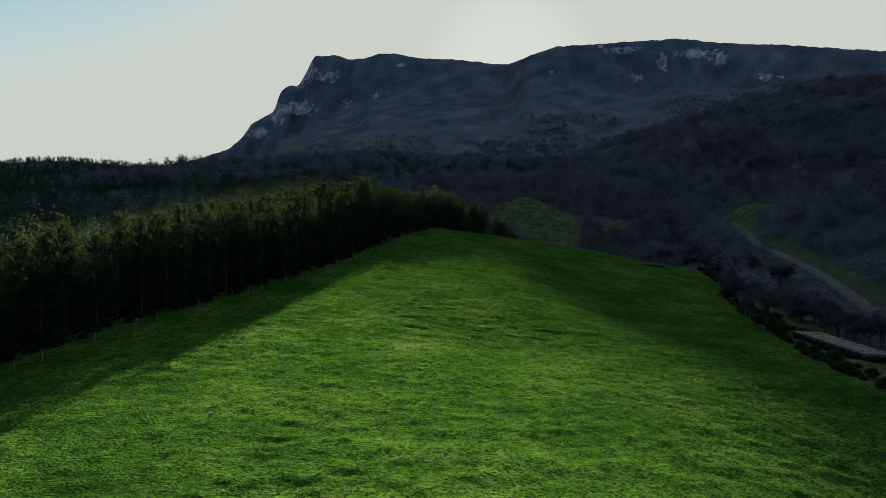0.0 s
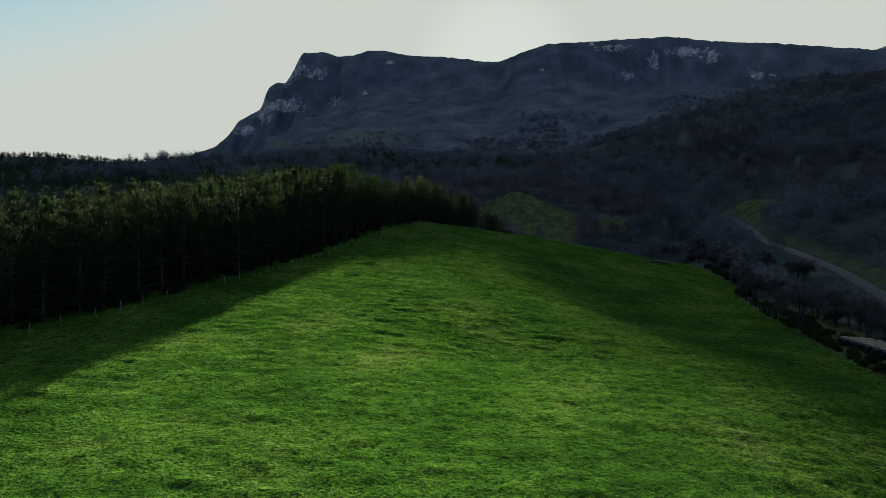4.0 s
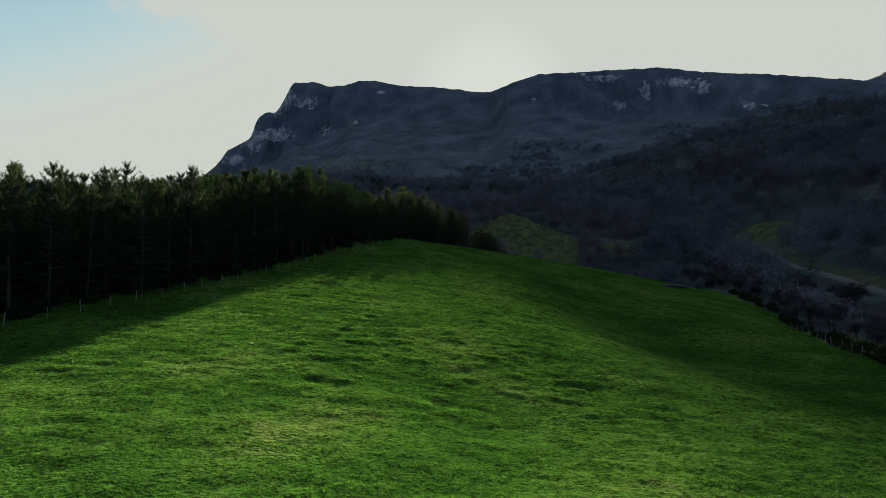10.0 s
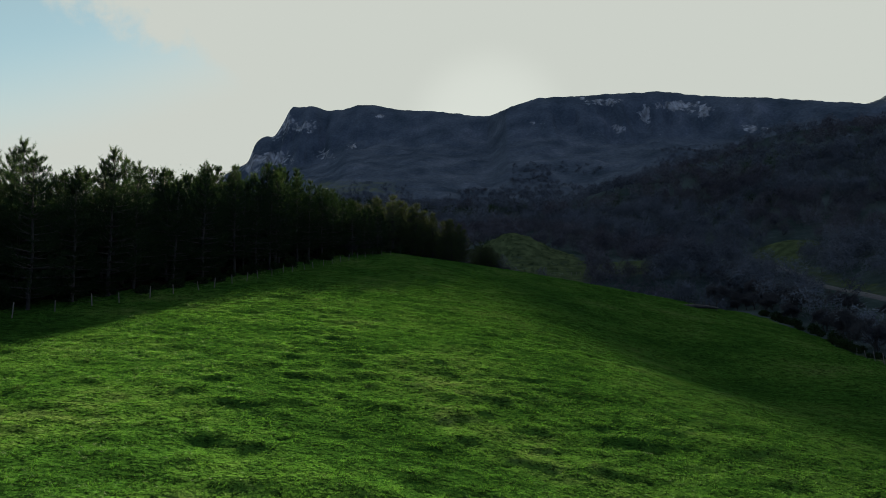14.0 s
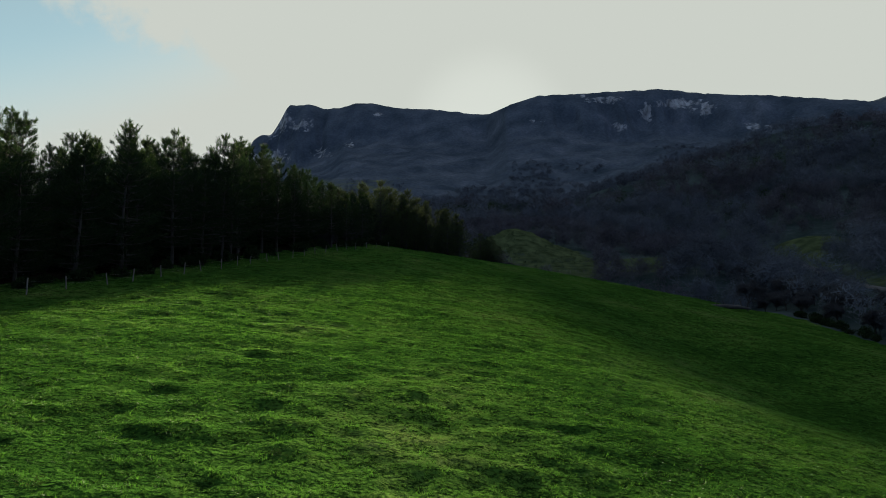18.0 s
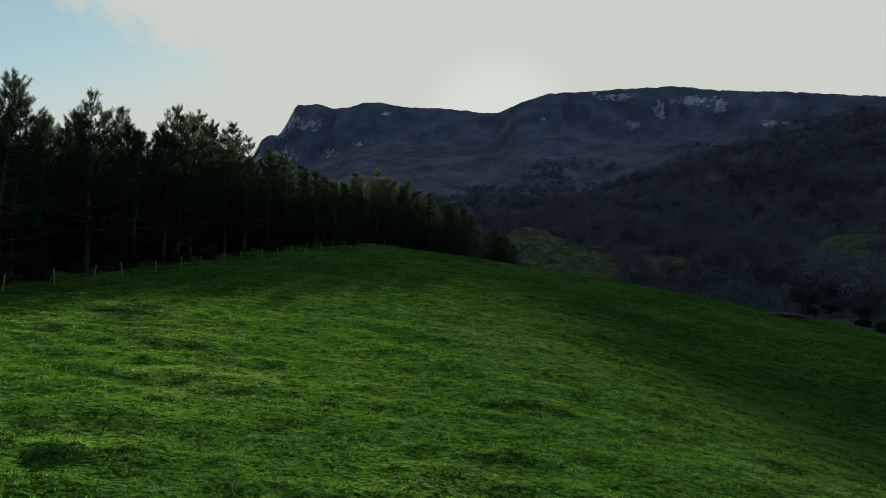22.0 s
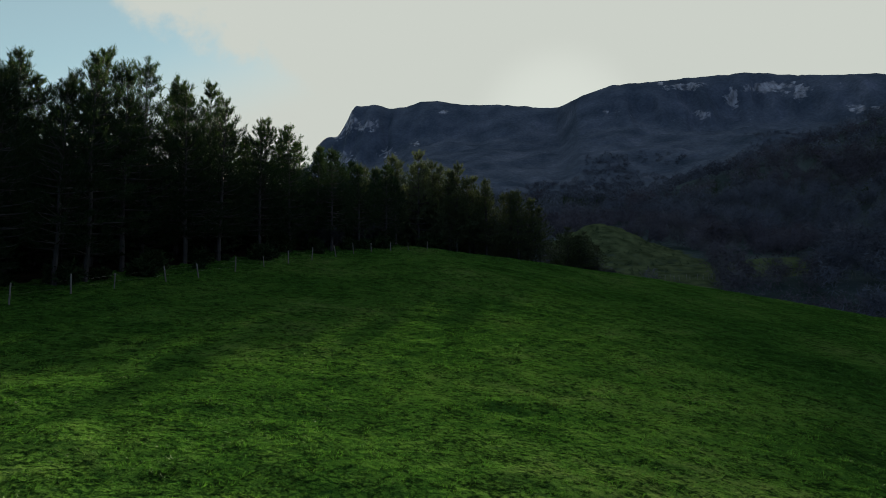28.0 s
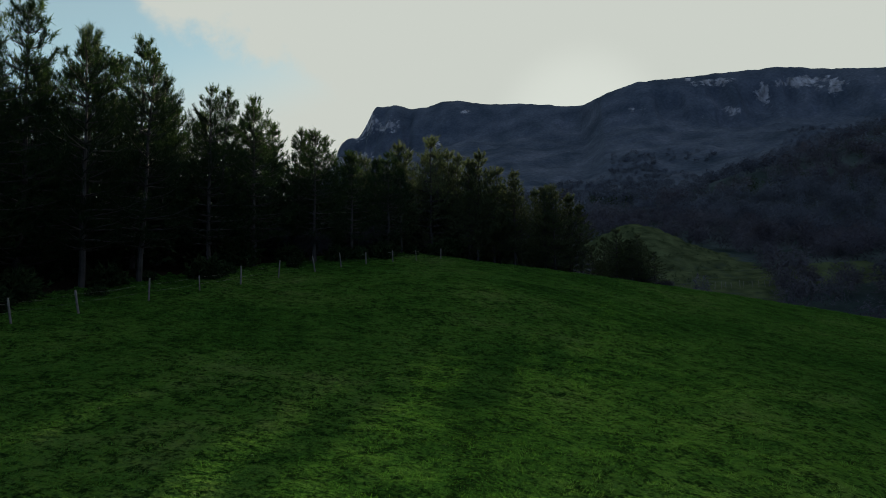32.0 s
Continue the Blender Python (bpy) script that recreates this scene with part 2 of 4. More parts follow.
M_ROAD = material("asphalt", [(0.3, (0.0154, 0.0178, 0.0229)), (0.6, (0.0242, 0.0278, 0.0359)), (0.8, (0.0352, 0.0394, 0.049))], 0.5, 0.9, 0.3)
M_FILM = material("black_bale_film", [(0.3, (0.006, 0.006, 0.008)), (0.7, (0.016, 0.016, 0.019))], 2.0, 0.18, 0.35, specular=0.25)
M_STONE = material("field_stone", [(0.3, (0.027, 0.027, 0.0257)), (0.6, (0.0585, 0.0563, 0.054)), (0.8, (0.099, 0.0968, 0.09))], 1.2, 0.9, 0.6)


def blend_by(m, attribute, colours, scale, lo, hi, weight=0.9, stretch=(1, 1, 1)):
    """Lets a second mottled colour take over where a mesh attribute, broken up by noise, rises."""
    t = m.node_tree
    bsdf = t.nodes["Principled BSDF"]
    old = bsdf.inputs["Base Color"].links[0].from_socket
    at = t.nodes.new("ShaderNodeAttribute")
    at.attribute_name = attribute
    tc = t.nodes.new("ShaderNodeTexCoord")
    n = t.nodes.new("ShaderNodeTexNoise")
    n.inputs["Scale"].default_value, n.inputs["Detail"].default_value = scale * 1.5, 8.0
    t.links.new(tc.outputs["Object"], n.inputs["Vector"])
    add = t.nodes.new("ShaderNodeMath")
    add.operation = "MULTIPLY_ADD"
    add.inputs[1].default_value = weight
    t.links.new(n.outputs["Fac"], add.inputs[0])
    t.links.new(at.outputs["Fac"], add.inputs[2])
    rng = t.nodes.new("ShaderNodeMapRange")
    rng.inputs["From Min"].default_value, rng.inputs["From Max"].default_value = lo, hi
    t.links.new(add.outputs[0], rng.inputs["Value"])
    ramp = t.nodes.new("ShaderNodeValToRGB")
    els = ramp.color_ramp.elements
    els[0].position, els[0].color = 0.30, (*colours[0], 1)
    els[1].position, els[1].color = 0.70, (*colours[1], 1)
    n2 = t.nodes.new("ShaderNodeTexNoise")
    n2.inputs["Scale"].default_value, n2.inputs["Detail"].default_value = scale, 10.0
    mp = t.nodes.new("ShaderNodeMapping")
    mp.inputs["Scale"].default_value = stretch
    t.links.new(tc.outputs["Object"], mp.inputs["Vector"])
    t.links.new(mp.outputs[0], n2.inputs["Vector"])
    t.links.new(n2.outputs["Fac"], ramp.inputs["Fac"])
    mix = t.nodes.new("ShaderNodeMix")
    mix.data_type = "RGBA"
    t.links.new(rng.outputs[0], mix.inputs["Factor"])
    t.links.new(old, mix.inputs[6])
    t.links.new(ramp.outputs["Color"], mix.inputs[7])
    t.links.new(mix.outputs[2], bsdf.inputs["Base Color"])


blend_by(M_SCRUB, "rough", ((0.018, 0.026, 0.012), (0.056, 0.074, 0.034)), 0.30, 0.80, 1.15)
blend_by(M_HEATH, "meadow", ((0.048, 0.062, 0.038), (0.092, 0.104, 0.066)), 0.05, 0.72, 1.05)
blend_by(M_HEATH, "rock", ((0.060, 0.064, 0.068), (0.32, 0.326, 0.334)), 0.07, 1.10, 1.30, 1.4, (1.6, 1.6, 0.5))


# ---- helpers of this scene ----
def mesh_np(name, verts, faces, mats=(), smooth=False, mat_index=None):
    """A mesh from arrays; faces all have the same number of corners."""
    me = bpy.data.meshes.new(name)
    verts, faces = np.asarray(verts, np.float32), np.asarray(faces, np.int32)
    k = faces.shape[1]
    me.vertices.add(len(verts))
    me.vertices.foreach_set("co", verts.ravel())
    me.loops.add(faces.size)
    me.loops.foreach_set("vertex_index", faces.ravel())
    me.polygons.add(len(faces))
    me.polygons.foreach_set("loop_start", np.arange(0, faces.size, k, dtype=np.int32))
    if mat_index is not None:
        me.polygons.foreach_set("material_index", np.asarray(mat_index, np.int32))
    me.polygons.foreach_set("use_smooth", np.full(len(faces), smooth))
    for m in mats:
        me.materials.append(m)
    me.update(calc_edges=True)
    return me


def part(name, me, parent, label=""):
    ob = new(name, me)
    ob.parent = parent
    if label:
        ob["label"] = label
    return ob


def bm_mesh(name, bm, mat, smooth=False):
    me = bpy.data.meshes.new(name)
    bm.to_mesh(me)
    bm.free()
    me.materials.append(mat)
    if smooth:
        me.polygons.foreach_set("use_smooth", np.full(len(me.polygons), True))
    return me


def fnoise(x, y, scale, seed=0, octaves=3):
    """Smooth value noise on arrays, about -1 to 1."""
    out, amp, total = 0.0, 1.0, 0.0
    for o in range(octaves):
        u, v = np.asarray(x, float) / scale + 17.3 * seed + 5.1 * o, np.asarray(y, float) / scale - 9.7 * seed + 3.3 * o
        iu, iv = np.floor(u), np.floor(v)
        fu, fv = u - iu, v - iv
        fu, fv = fu * fu * (3 - 2 * fu), fv * fv * (3 - 2 * fv)

        def hsh(a, b):
            s = np.sin(a * 127.1 + b * 311.7 + seed * 13.7) * 43758.5453
            return s - np.floor(s)

        n = (hsh(iu, iv) * (1 - fu) + hsh(iu + 1, iv) * fu) * (1 - fv) + (hsh(iu, iv + 1) * (1 - fu) + hsh(iu + 1, iv + 1) * fu) * fv
        out, total = out + amp * (2 * n - 1), total + amp
        amp, scale = amp * 0.5, scale * 0.5
    return out / total


def smooth01(a, b, x):
    s = np.clip((np.asarray(x, float) - a) / (b - a), 0, 1)
    return s * s * (3 - 2 * s)


# ---- the lie of the land ----
def fence_x(y):
    """The fence along the foot of the pine plantation."""
    return np.interp(y, [20, 57, 75, 92, 107, 123, 141, 152, 163, 175, 186, 200], [-44, -41.5, -37.5, -31, -25.5, -20.5, -17, -14.2, -11.2, -7, -1, 8])


def field_right(y):
    """The right-hand border of the pasture."""
    return np.interp(y, [0, 45, 70, 82, 95, 108, 128, 150, 165, 190, 205, 225, 260], [50, 50, 48.5, 47.3, 50.5, 53.5, 57, 64, 72, 75, 74, 82, 88])


def road_x(y):
    return np.interp(y, [0, 60, 120, 170, 230, 287, 305, 330], [52, 66, 84, 99, 113, 127, 124, 112])


def hill(x, y):
    """The long round back of the pasture."""
    u, v = np.clip(x, -140, 110) / 50, (np.clip(y, -10, 230) - 110) / 60
    z = 24.672 - 5.353 * u + 9.104 * v - 1.465 * u * u - 2.505 * u * v + 1.145 * v * v + 0.459 * u**3 - 0.268 * u * u * v - 0.032 * u * v * v + 0.457 * v**3
    z -= 2.7 * np.exp(-(((x - 33) / 13) ** 2) - ((y - 118) / 26) ** 2)
    z += 1.0 * np.exp(-(((x - 2) / 9) ** 2) - ((y - 165) / 9) ** 2)
    z -= 0.20 * np.clip(fence_x(y) - 8 - x, 0, 70)
    z -= 5.0 * np.exp(-(((x - 42) / 17) ** 2) - ((y - 34) / 24) ** 2)
    z -= 1.2 * np.exp(-(((x - 11) / 15) ** 2) - ((y - 80) / 13) ** 2)
    crest = 181 + 0.22 * np.maximum(x, 0)
    z -= 0.016 * np.clip(y - crest, 0, 40) ** 2
    return z


def country(x, y):
    """The land round the pasture, rising to the foot of the mountain."""
    z = 24.9 + 0.172 * (np.clip(y, -400, 330) - 170) + 0.262 * (np.clip(y, 330, 660) - 330)
    z = np.where(y < 120, 16.3 + 0.03 * (y - 120), z)
    z += 0.28 * np.clip(x - road_x(y) - 5, 0, 260) * smooth01(-50, 60, y) - 0.10 * np.clip(road_x(y) - 5 - x, 0, 22) * smooth01(260, 200, y)
    z += np.interp(y, [200, 350, 700], [0.5, 4, 10]) * fnoise(x, y, 110, 3)
    z += 9.8 * np.exp(-(((x - 36) / 16) ** 2) - ((y - 316) / 26) ** 2)
    z += 3.5 * np.exp(-(((x - 72) / 11) ** 2) - ((y - 272) / 7) ** 2)
    z -= 5.0 * np.exp(-(((x - 62) / 44) ** 2) - ((y - 234) / 22) ** 2)
    z += 4.5 * np.exp(-(((x - 140) / 11) ** 2) - ((y - 296) / 13) ** 2)
    knoll = smooth01(1.6, 0.6, ((x - 39) / 24) ** 2 + ((y - 306) / 30) ** 2) + smooth01(1.4, 0.6, ((x - 72) / 14) ** 2 + ((y - 270) / 9) ** 2)
    z += knoll * (0.9 * fnoise(x, y, 11, 33, 3) + 0.5 * np.sin(z * 2.6 + 2.0 * fnoise(x, y, 14, 34, 2)))
    return z


def land(x, y):
    x, y = np.asarray(x, float), np.asarray(y, float)
    crest = 190 + 0.22 * np.maximum(x, 0)
    away = np.maximum.reduce([smooth01(crest, crest + 42, y), smooth01(64, 92, x), smooth01(-90, -160, x), smooth01(10, -60, y)])
    flat = smooth01(0, 4.5, np.abs(x - road_x(y)) - 2.2)
    z = hill(x, y) * (1 - away) + country(x, y) * away
    bed = country(road_x(y), y) - 0.4
    road_here = (1 - flat) * smooth01(92, 100, x + 20) * smooth01(45, 60, y) * smooth01(312, 300, y)
    return z * (1 - road_here) + bed * road_here


def pasture_mask(x, y):
    """1 on the grazed field, 0 beyond its fences."""
    w = fnoise(x, y, 6, 8) * 0.8
    crest = np.interp(x, [-10, 18, 26, 56, 64, 90], [196, 214, 234, 242, 212, 205])
    return (x > fence_x(y) + 0.6 * w - 4.5) & (x < field_right(y) + w) & (y < crest) & (y > -60)


def knoll_mask(x, y):
    return (((x - 39) / 22) ** 2 + ((y - 312) / 24) ** 2 < 1) | (((x - 72) / 13) ** 2 + ((y - 270) / 8) ** 2 < 1) | (((x - 140) / 13) ** 2 + ((y - 292) / 15) ** 2 < 1)


def hummocks(x, y):
    """The trodden, terraced unevenness of the turf."""
    side = 0.8 + 0.5 * fnoise(x, y, 30, 61, 2)
    h = 0.11 * np.clip(fnoise(x * 0.8, y * 1.4, 2.2, 5, 3), -0.35, 1) + 0.15 * np.clip(fnoise(x * 0.5, y * 1.6, 5.0, 6, 2) - 0.15, -0.1, 1)
    steps = 0.085 * smooth01(0.10, 0.45, fnoise(x * 0.6, y * 1.4, 1.3, 65, 2)) * smooth01(-0.25, 0.2, fnoise(x, y, 24, 66, 2) + 0.25 - 0.012 * np.abs(x + 8) - 0.010 * np.maximum(y - 100, 0))
    tufted = 0.5 + 0.5 * np.clip(fnoise(x, y, 11, 62, 2) * 1.6, -0.6, 1)
    return steps + h * side + 0.09 * np.clip(fnoise(x, y * 1.2, 1.15, 7, 2), -0.4, 1) + 0.13 * tufted * np.clip(fnoise(x, y * 1.3, 0.85, 63, 1) - 0.25, 0, 1)


def spaced(lo, hi, step, far_lo, far_hi, grow=1.055):
    mid = np.arange(lo, hi + 1e-6, step)
    ends = []
    for edge, far in ((lo, far_lo), (hi, far_hi)):
        out, s, p = [], step, edge
        while abs(p - edge) < abs(far - edge):
            s *= grow
            p += s if far > edge else -s
            out.append(p)
        ends.append(out)
    return np.array([*ends[0][::-1], *mid, *ends[1]])


GX, GY = spaced(-46, 66, 0.30, -2600, 2600), spaced(24, 196, 0.30, -900, 4300, 1.024)
gx, gy = np.meshgrid(GX, GY)
gz = land(gx, gy)
near = smooth01(260, 150, gy) * smooth01(130, 80, np.abs(gx))
on_field = pasture_mask(gx, gy)
gz += near * on_field * hummocks(gx, gy)
gz += (~on_field) * near * 0.35 * fnoise(gx, gy, 3.0, 9)
ny, nx = gx.shape
idx = np.arange(nx * ny).reshape(ny, nx)
quads = np.stack([idx[:-1, :-1], idx[:-1, 1:], idx[1:, 1:], idx[1:, :-1]], -1).reshape(-1, 4)
cx, cy = (0.25 * (g[:-1, :-1] + g[:-1, 1:] + g[1:, 1:] + g[1:, :-1]).ravel() for g in (gx, gy))
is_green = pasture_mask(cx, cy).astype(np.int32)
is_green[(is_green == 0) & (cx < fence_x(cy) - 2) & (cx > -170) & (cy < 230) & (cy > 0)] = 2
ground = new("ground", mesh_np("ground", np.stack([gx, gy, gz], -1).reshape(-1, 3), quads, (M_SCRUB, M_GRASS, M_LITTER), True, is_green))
rough_v = np.maximum.reduce([smooth01(1.25, 0.75, ((gx - 39) / 22) ** 2 + ((gy - 312) / 24) ** 2), smooth01(1.3, 0.7, ((gx - 72) / 13) ** 2 + ((gy - 270) / 8) ** 2), smooth01(1.3, 0.7, ((gx - 140) / 13) ** 2 + ((gy - 292) / 15) ** 2), 0.72 * smooth01(1.2, 0.6, ((gx - 38) / 26) ** 2 + ((gy - 288) / 48) ** 2), 0.8 * smooth01(16, 12, gx - field_right(gy)) * smooth01(-3, 0, gx - field_right(gy)) * smooth01(20, 40, gy) * smooth01(150, 138, gy), 0.55 * smooth01(5.5, 3, np.abs(gx - road_x(gy) - 5)) * smooth01(60, 80, gy) * smooth01(310, 296, gy)])
ground.data.attributes.new("rough", "FLOAT", "POINT").data.foreach_set("value", rough_v.ravel().astype(np.float32))
tagged(ground, "sloping green sheep pasture with scrubby hills round it", "ground", kind="structure")


# ---- the mountain: a limestone ridge behind the valley ----
AZ = [-0.9, -0.62, -0.437, -0.368, -0.346, -0.326, -0.2925, -0.2815, -0.267, -0.253, -0.236, -0.225, -0.193, -0.170, -0.145, -0.122, -0.094, -0.058, -0.012, 0.024, 0.061, 0.093, 0.12, 0.166, 0.234, 0.36, 0.441, 0.539, 0.689, 0.76, 1.1]
EL = [0.10, 0.13, 0.165, 0.1876, 0.205, 0.230, 0.2475, 0.282, 0.289, 0.288, 0.317, 0.337, 0.340, 0.331, 0.3326, 0.3395, 0.339, 0.331, 0.328, 0.325, 0.32, 0.319, 0.33, 0.346, 0.349, 0.355, 0.346, 0.341, 0.329, 0.36, 0.34]


def ridge_y(a):
    return np.interp(a, [-0.9, -0.38, -0.2, 0.085, 0.115, 0.4, 0.7, 1.1], [1500, 1480, 1455, 1330, 1205, 1180, 1000, 860])


ma = np.concatenate([np.linspace(-0.9, -0.45, 40), np.linspace(-0.445, 0.8, 520), np.linspace(0.81, 1.1, 30)])
ms = np.concatenate([np.linspace(0, 0.97, 130), np.linspace(0.975, 1.0, 12), np.linspace(1.02, 1.6, 14)])
A, S = np.meshgrid(ma, ms)
fine = np.linspace(-0.9, 1.1, 4001)
bell = np.exp(-0.5 * (np.arange(-24, 25) / 5.5) ** 2)
el_fine = np.convolve(np.pad(np.interp(fine, AZ, EL), 24, mode="edge"), bell / bell.sum(), mode="valid")
D, E = ridge_y(A), np.interp(A, fine, el_fine)
top = 28.9 + E * D
foot = np.minimum(560, D - 300)
Yd = foot + (D - foot) * np.minimum(S, 1) + np.maximum(S - 1, 0) * 900
base = country(A * foot, foot) - 12
crag = np.clip(np.interp(A, [-0.42, -0.36, -0.2, -0.14, 0.1, 0.22, 0.3, 0.48, 0.6, 0.8], [0.2, 1, 1, 0.4, 0.3, 0.5, 0.72, 0.72, 0.4, 0.45]), 0, 1)
SS = np.minimum(S, 1)
prof = (1 - crag) * (0.62 * SS + 0.38 * SS**2.6) + crag * (0.55 * SS + 0.13 * SS**2 + 0.32 * smooth01(0.84, 0.985, SS))
Zm = base + (top - base) * prof - np.maximum(S - 1, 0) * 160
taper = smooth01(0.02, 0.2, SS) * smooth01(1.0, 0.9, S)
Xm = A * Yd
rough = fnoise(Xm, Zm * 2.0 + Yd * 0.3, 120, 11, 4)
Zm += taper * (5.0 * np.abs(fnoise(Xm, Yd * 0.8 + Zm, 46, 23, 3)) + 2.6 * fnoise(Xm, Yd + Zm, 15, 24, 2))
Zm += taper * (8 * rough + 10 * crag * np.abs(fnoise(Xm, Yd, 38, 12, 3)))
Yd2 = Yd + taper * (18 * fnoise(Xm, Zm, 90, 13, 4) + 26 * crag * smooth01(0.7, 0.9, SS) * fnoise(Xm * 1.6, Zm * 0.35, 34, 14, 3))
Zm += smooth01(0.93, 1.0, SS) * smooth01(1.1, 1.0, S) * (2.2 * fnoise(A * 1200, S, 14, 15, 3) + 5.0 * crag * smooth01(-0.1, -0.2, A) * fnoise(A * 1200, S, 26, 18, 2))
my, mx = A.shape
idm = np.arange(mx * my).reshape(my, mx)
mq = np.stack([idm[:-1, :-1], idm[:-1, 1:], idm[1:, 1:], idm[1:, :-1]], -1).reshape(-1, 4)
up = (Zm - 28.9) / Yd2
cliff_and_streak = np.zeros_like(A)
# limestone cliffs; the tiny spot at 0.236, 0.3445 paints a sunlit streak as rock
for a0, e0, wa, we, f in ((-0.212, 0.302, 0.036, 0.013, 1.0), (-0.250, 0.292, 0.012, 0.016, 0.8), (-0.252, 0.252, 0.038, 0.013, 1.0), (-0.288, 0.248, 0.020, 0.026, 1.0), (-0.325, 0.214, 0.034, 0.012, 1.0), (-0.232, 0.310, 0.014, 0.022, 0.9), (-0.175, 0.258, 0.015, 0.012, 0.8), (-0.128, 0.270, 0.009, 0.010, 0.8), (-0.085, 0.320, 0.012, 0.006, 0.7), (0.160, 0.305, 0.012, 0.008, 0.7), (0.294, 0.292, 0.013, 0.008, 1.0), (0.340, 0.318, 0.014, 0.020, 1.0), (0.390, 0.330, 0.050, 0.012, 1.0), (0.430, 0.322, 0.016, 0.014, 1.0), (0.270, 0.338, 0.040, 0.006, 0.7), (0.236, 0.3445, 0.006, 0.003, 1.3), (0.500, 0.290, 0.030, 0.008, 0.6), (0.700, 0.270, 0.030, 0.012, 0.8)):
    cliff_and_streak = np.maximum(cliff_and_streak, f * np.exp(-(((A - a0) / wa) ** 2) - ((up - e0) / we) ** 2))
rock_v = 0.76 * cliff_and_streak + 0.05 * crag + 0.12 * fnoise(Xm, Zm * 1.1, 60, 21, 4) + 0.26 * fnoise(Xm, Zm * 0.5, 22, 17, 3) - 0.06
meadow_v = 0.55 * np.exp(-(((A + 0.13) / 0.085) ** 2) - ((up - 0.198) / 0.018) ** 2) + 0.5 * np.exp(-(((A + 0.255) / 0.026) ** 2) - ((up - 0.190) / 0.009) ** 2) + 0.45 * np.exp(-(((A - 0.05) / 0.07) ** 2) - ((up - 0.150) / 0.008) ** 2) + 0.16 * fnoise(Xm, Zm, 70, 22, 3)
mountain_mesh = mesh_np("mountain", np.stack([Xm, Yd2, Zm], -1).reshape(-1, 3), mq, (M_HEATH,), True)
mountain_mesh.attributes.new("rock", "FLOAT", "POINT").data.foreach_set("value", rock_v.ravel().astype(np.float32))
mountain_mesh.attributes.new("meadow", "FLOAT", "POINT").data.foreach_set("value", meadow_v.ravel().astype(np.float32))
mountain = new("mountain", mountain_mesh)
tagged(mountain, "shaded mountain ridge with pale limestone cliffs and haze-blue heath", "mountain", kind="structure")


# ---- trees ----
def tube(points, radii, sides=6):
    """Vertices and quads of a tapered tube along a line of points."""
    pts, vs, fs = np.asarray(points, float), [], []
    for i, p in enumerate(pts):
        d = pts[min(i + 1, len(pts) - 1)] - pts[max(i - 1, 0)]
        d = d / (np.linalg.norm(d) + 1e-9)
        a = np.cross(d, (0.31, 0.95, 0.05))
        a /= np.linalg.norm(a) + 1e-9
        b = np.cross(d, a)
        for k in range(sides):
            w = 2 * math.pi * k / sides
            vs.append(p + radii[i] * (math.cos(w) * a + math.sin(w) * b))
    for i in range(len(pts) - 1):
        for k in range(sides):
            k2 = (k + 1) % sides
            fs.append((i * sides + k, i * sides + k2, (i + 1) * sides + k2, (i + 1) * sides + k))
    return vs, fs


class Soup:
    """Collects pieces of one mesh."""

    def __init__(self):
        self.v, self.f, self.n = [], [], 0

    def add(self, vs, fs):
        vs, fs = np.asarray(vs, float).reshape(-1, 3), np.asarray(fs, int)
        self.v.append(vs)
        self.f.append(fs + self.n)
        self.n += len(vs)

    def mesh(self, name, mat, smooth=False):
        return mesh_np(name, np.concatenate(self.v), np.concatenate(self.f), (mat,), smooth)


def tufts(centres, outward, rng, per=7, length=0.42, width=0.10):
    """Sprays of narrow leaves: per triangles round each centre."""
    c = np.repeat(np.asarray(centres, float), per, 0)
    d = np.repeat(np.asarray(outward, float), per, 0) * 0.8 + rng.normal(0, 0.75, c.shape)
    d /= np.linalg.norm(d, axis=1, keepdims=True) + 1e-9
    side = np.cross(d, rng.normal(0, 1, c.shape))
    side /= np.linalg.norm(side, axis=1, keepdims=True) + 1e-9
    ln = length * rng.uniform(0.6, 1.3, (len(c), 1))
    c = c + rng.normal(0, 0.08, c.shape)
    v = np.stack([c - side * width * 0.5, c + side * width * 0.5, c + d * ln], 1).reshape(-1, 3)
    return v, np.arange(len(v)).reshape(-1, 3)


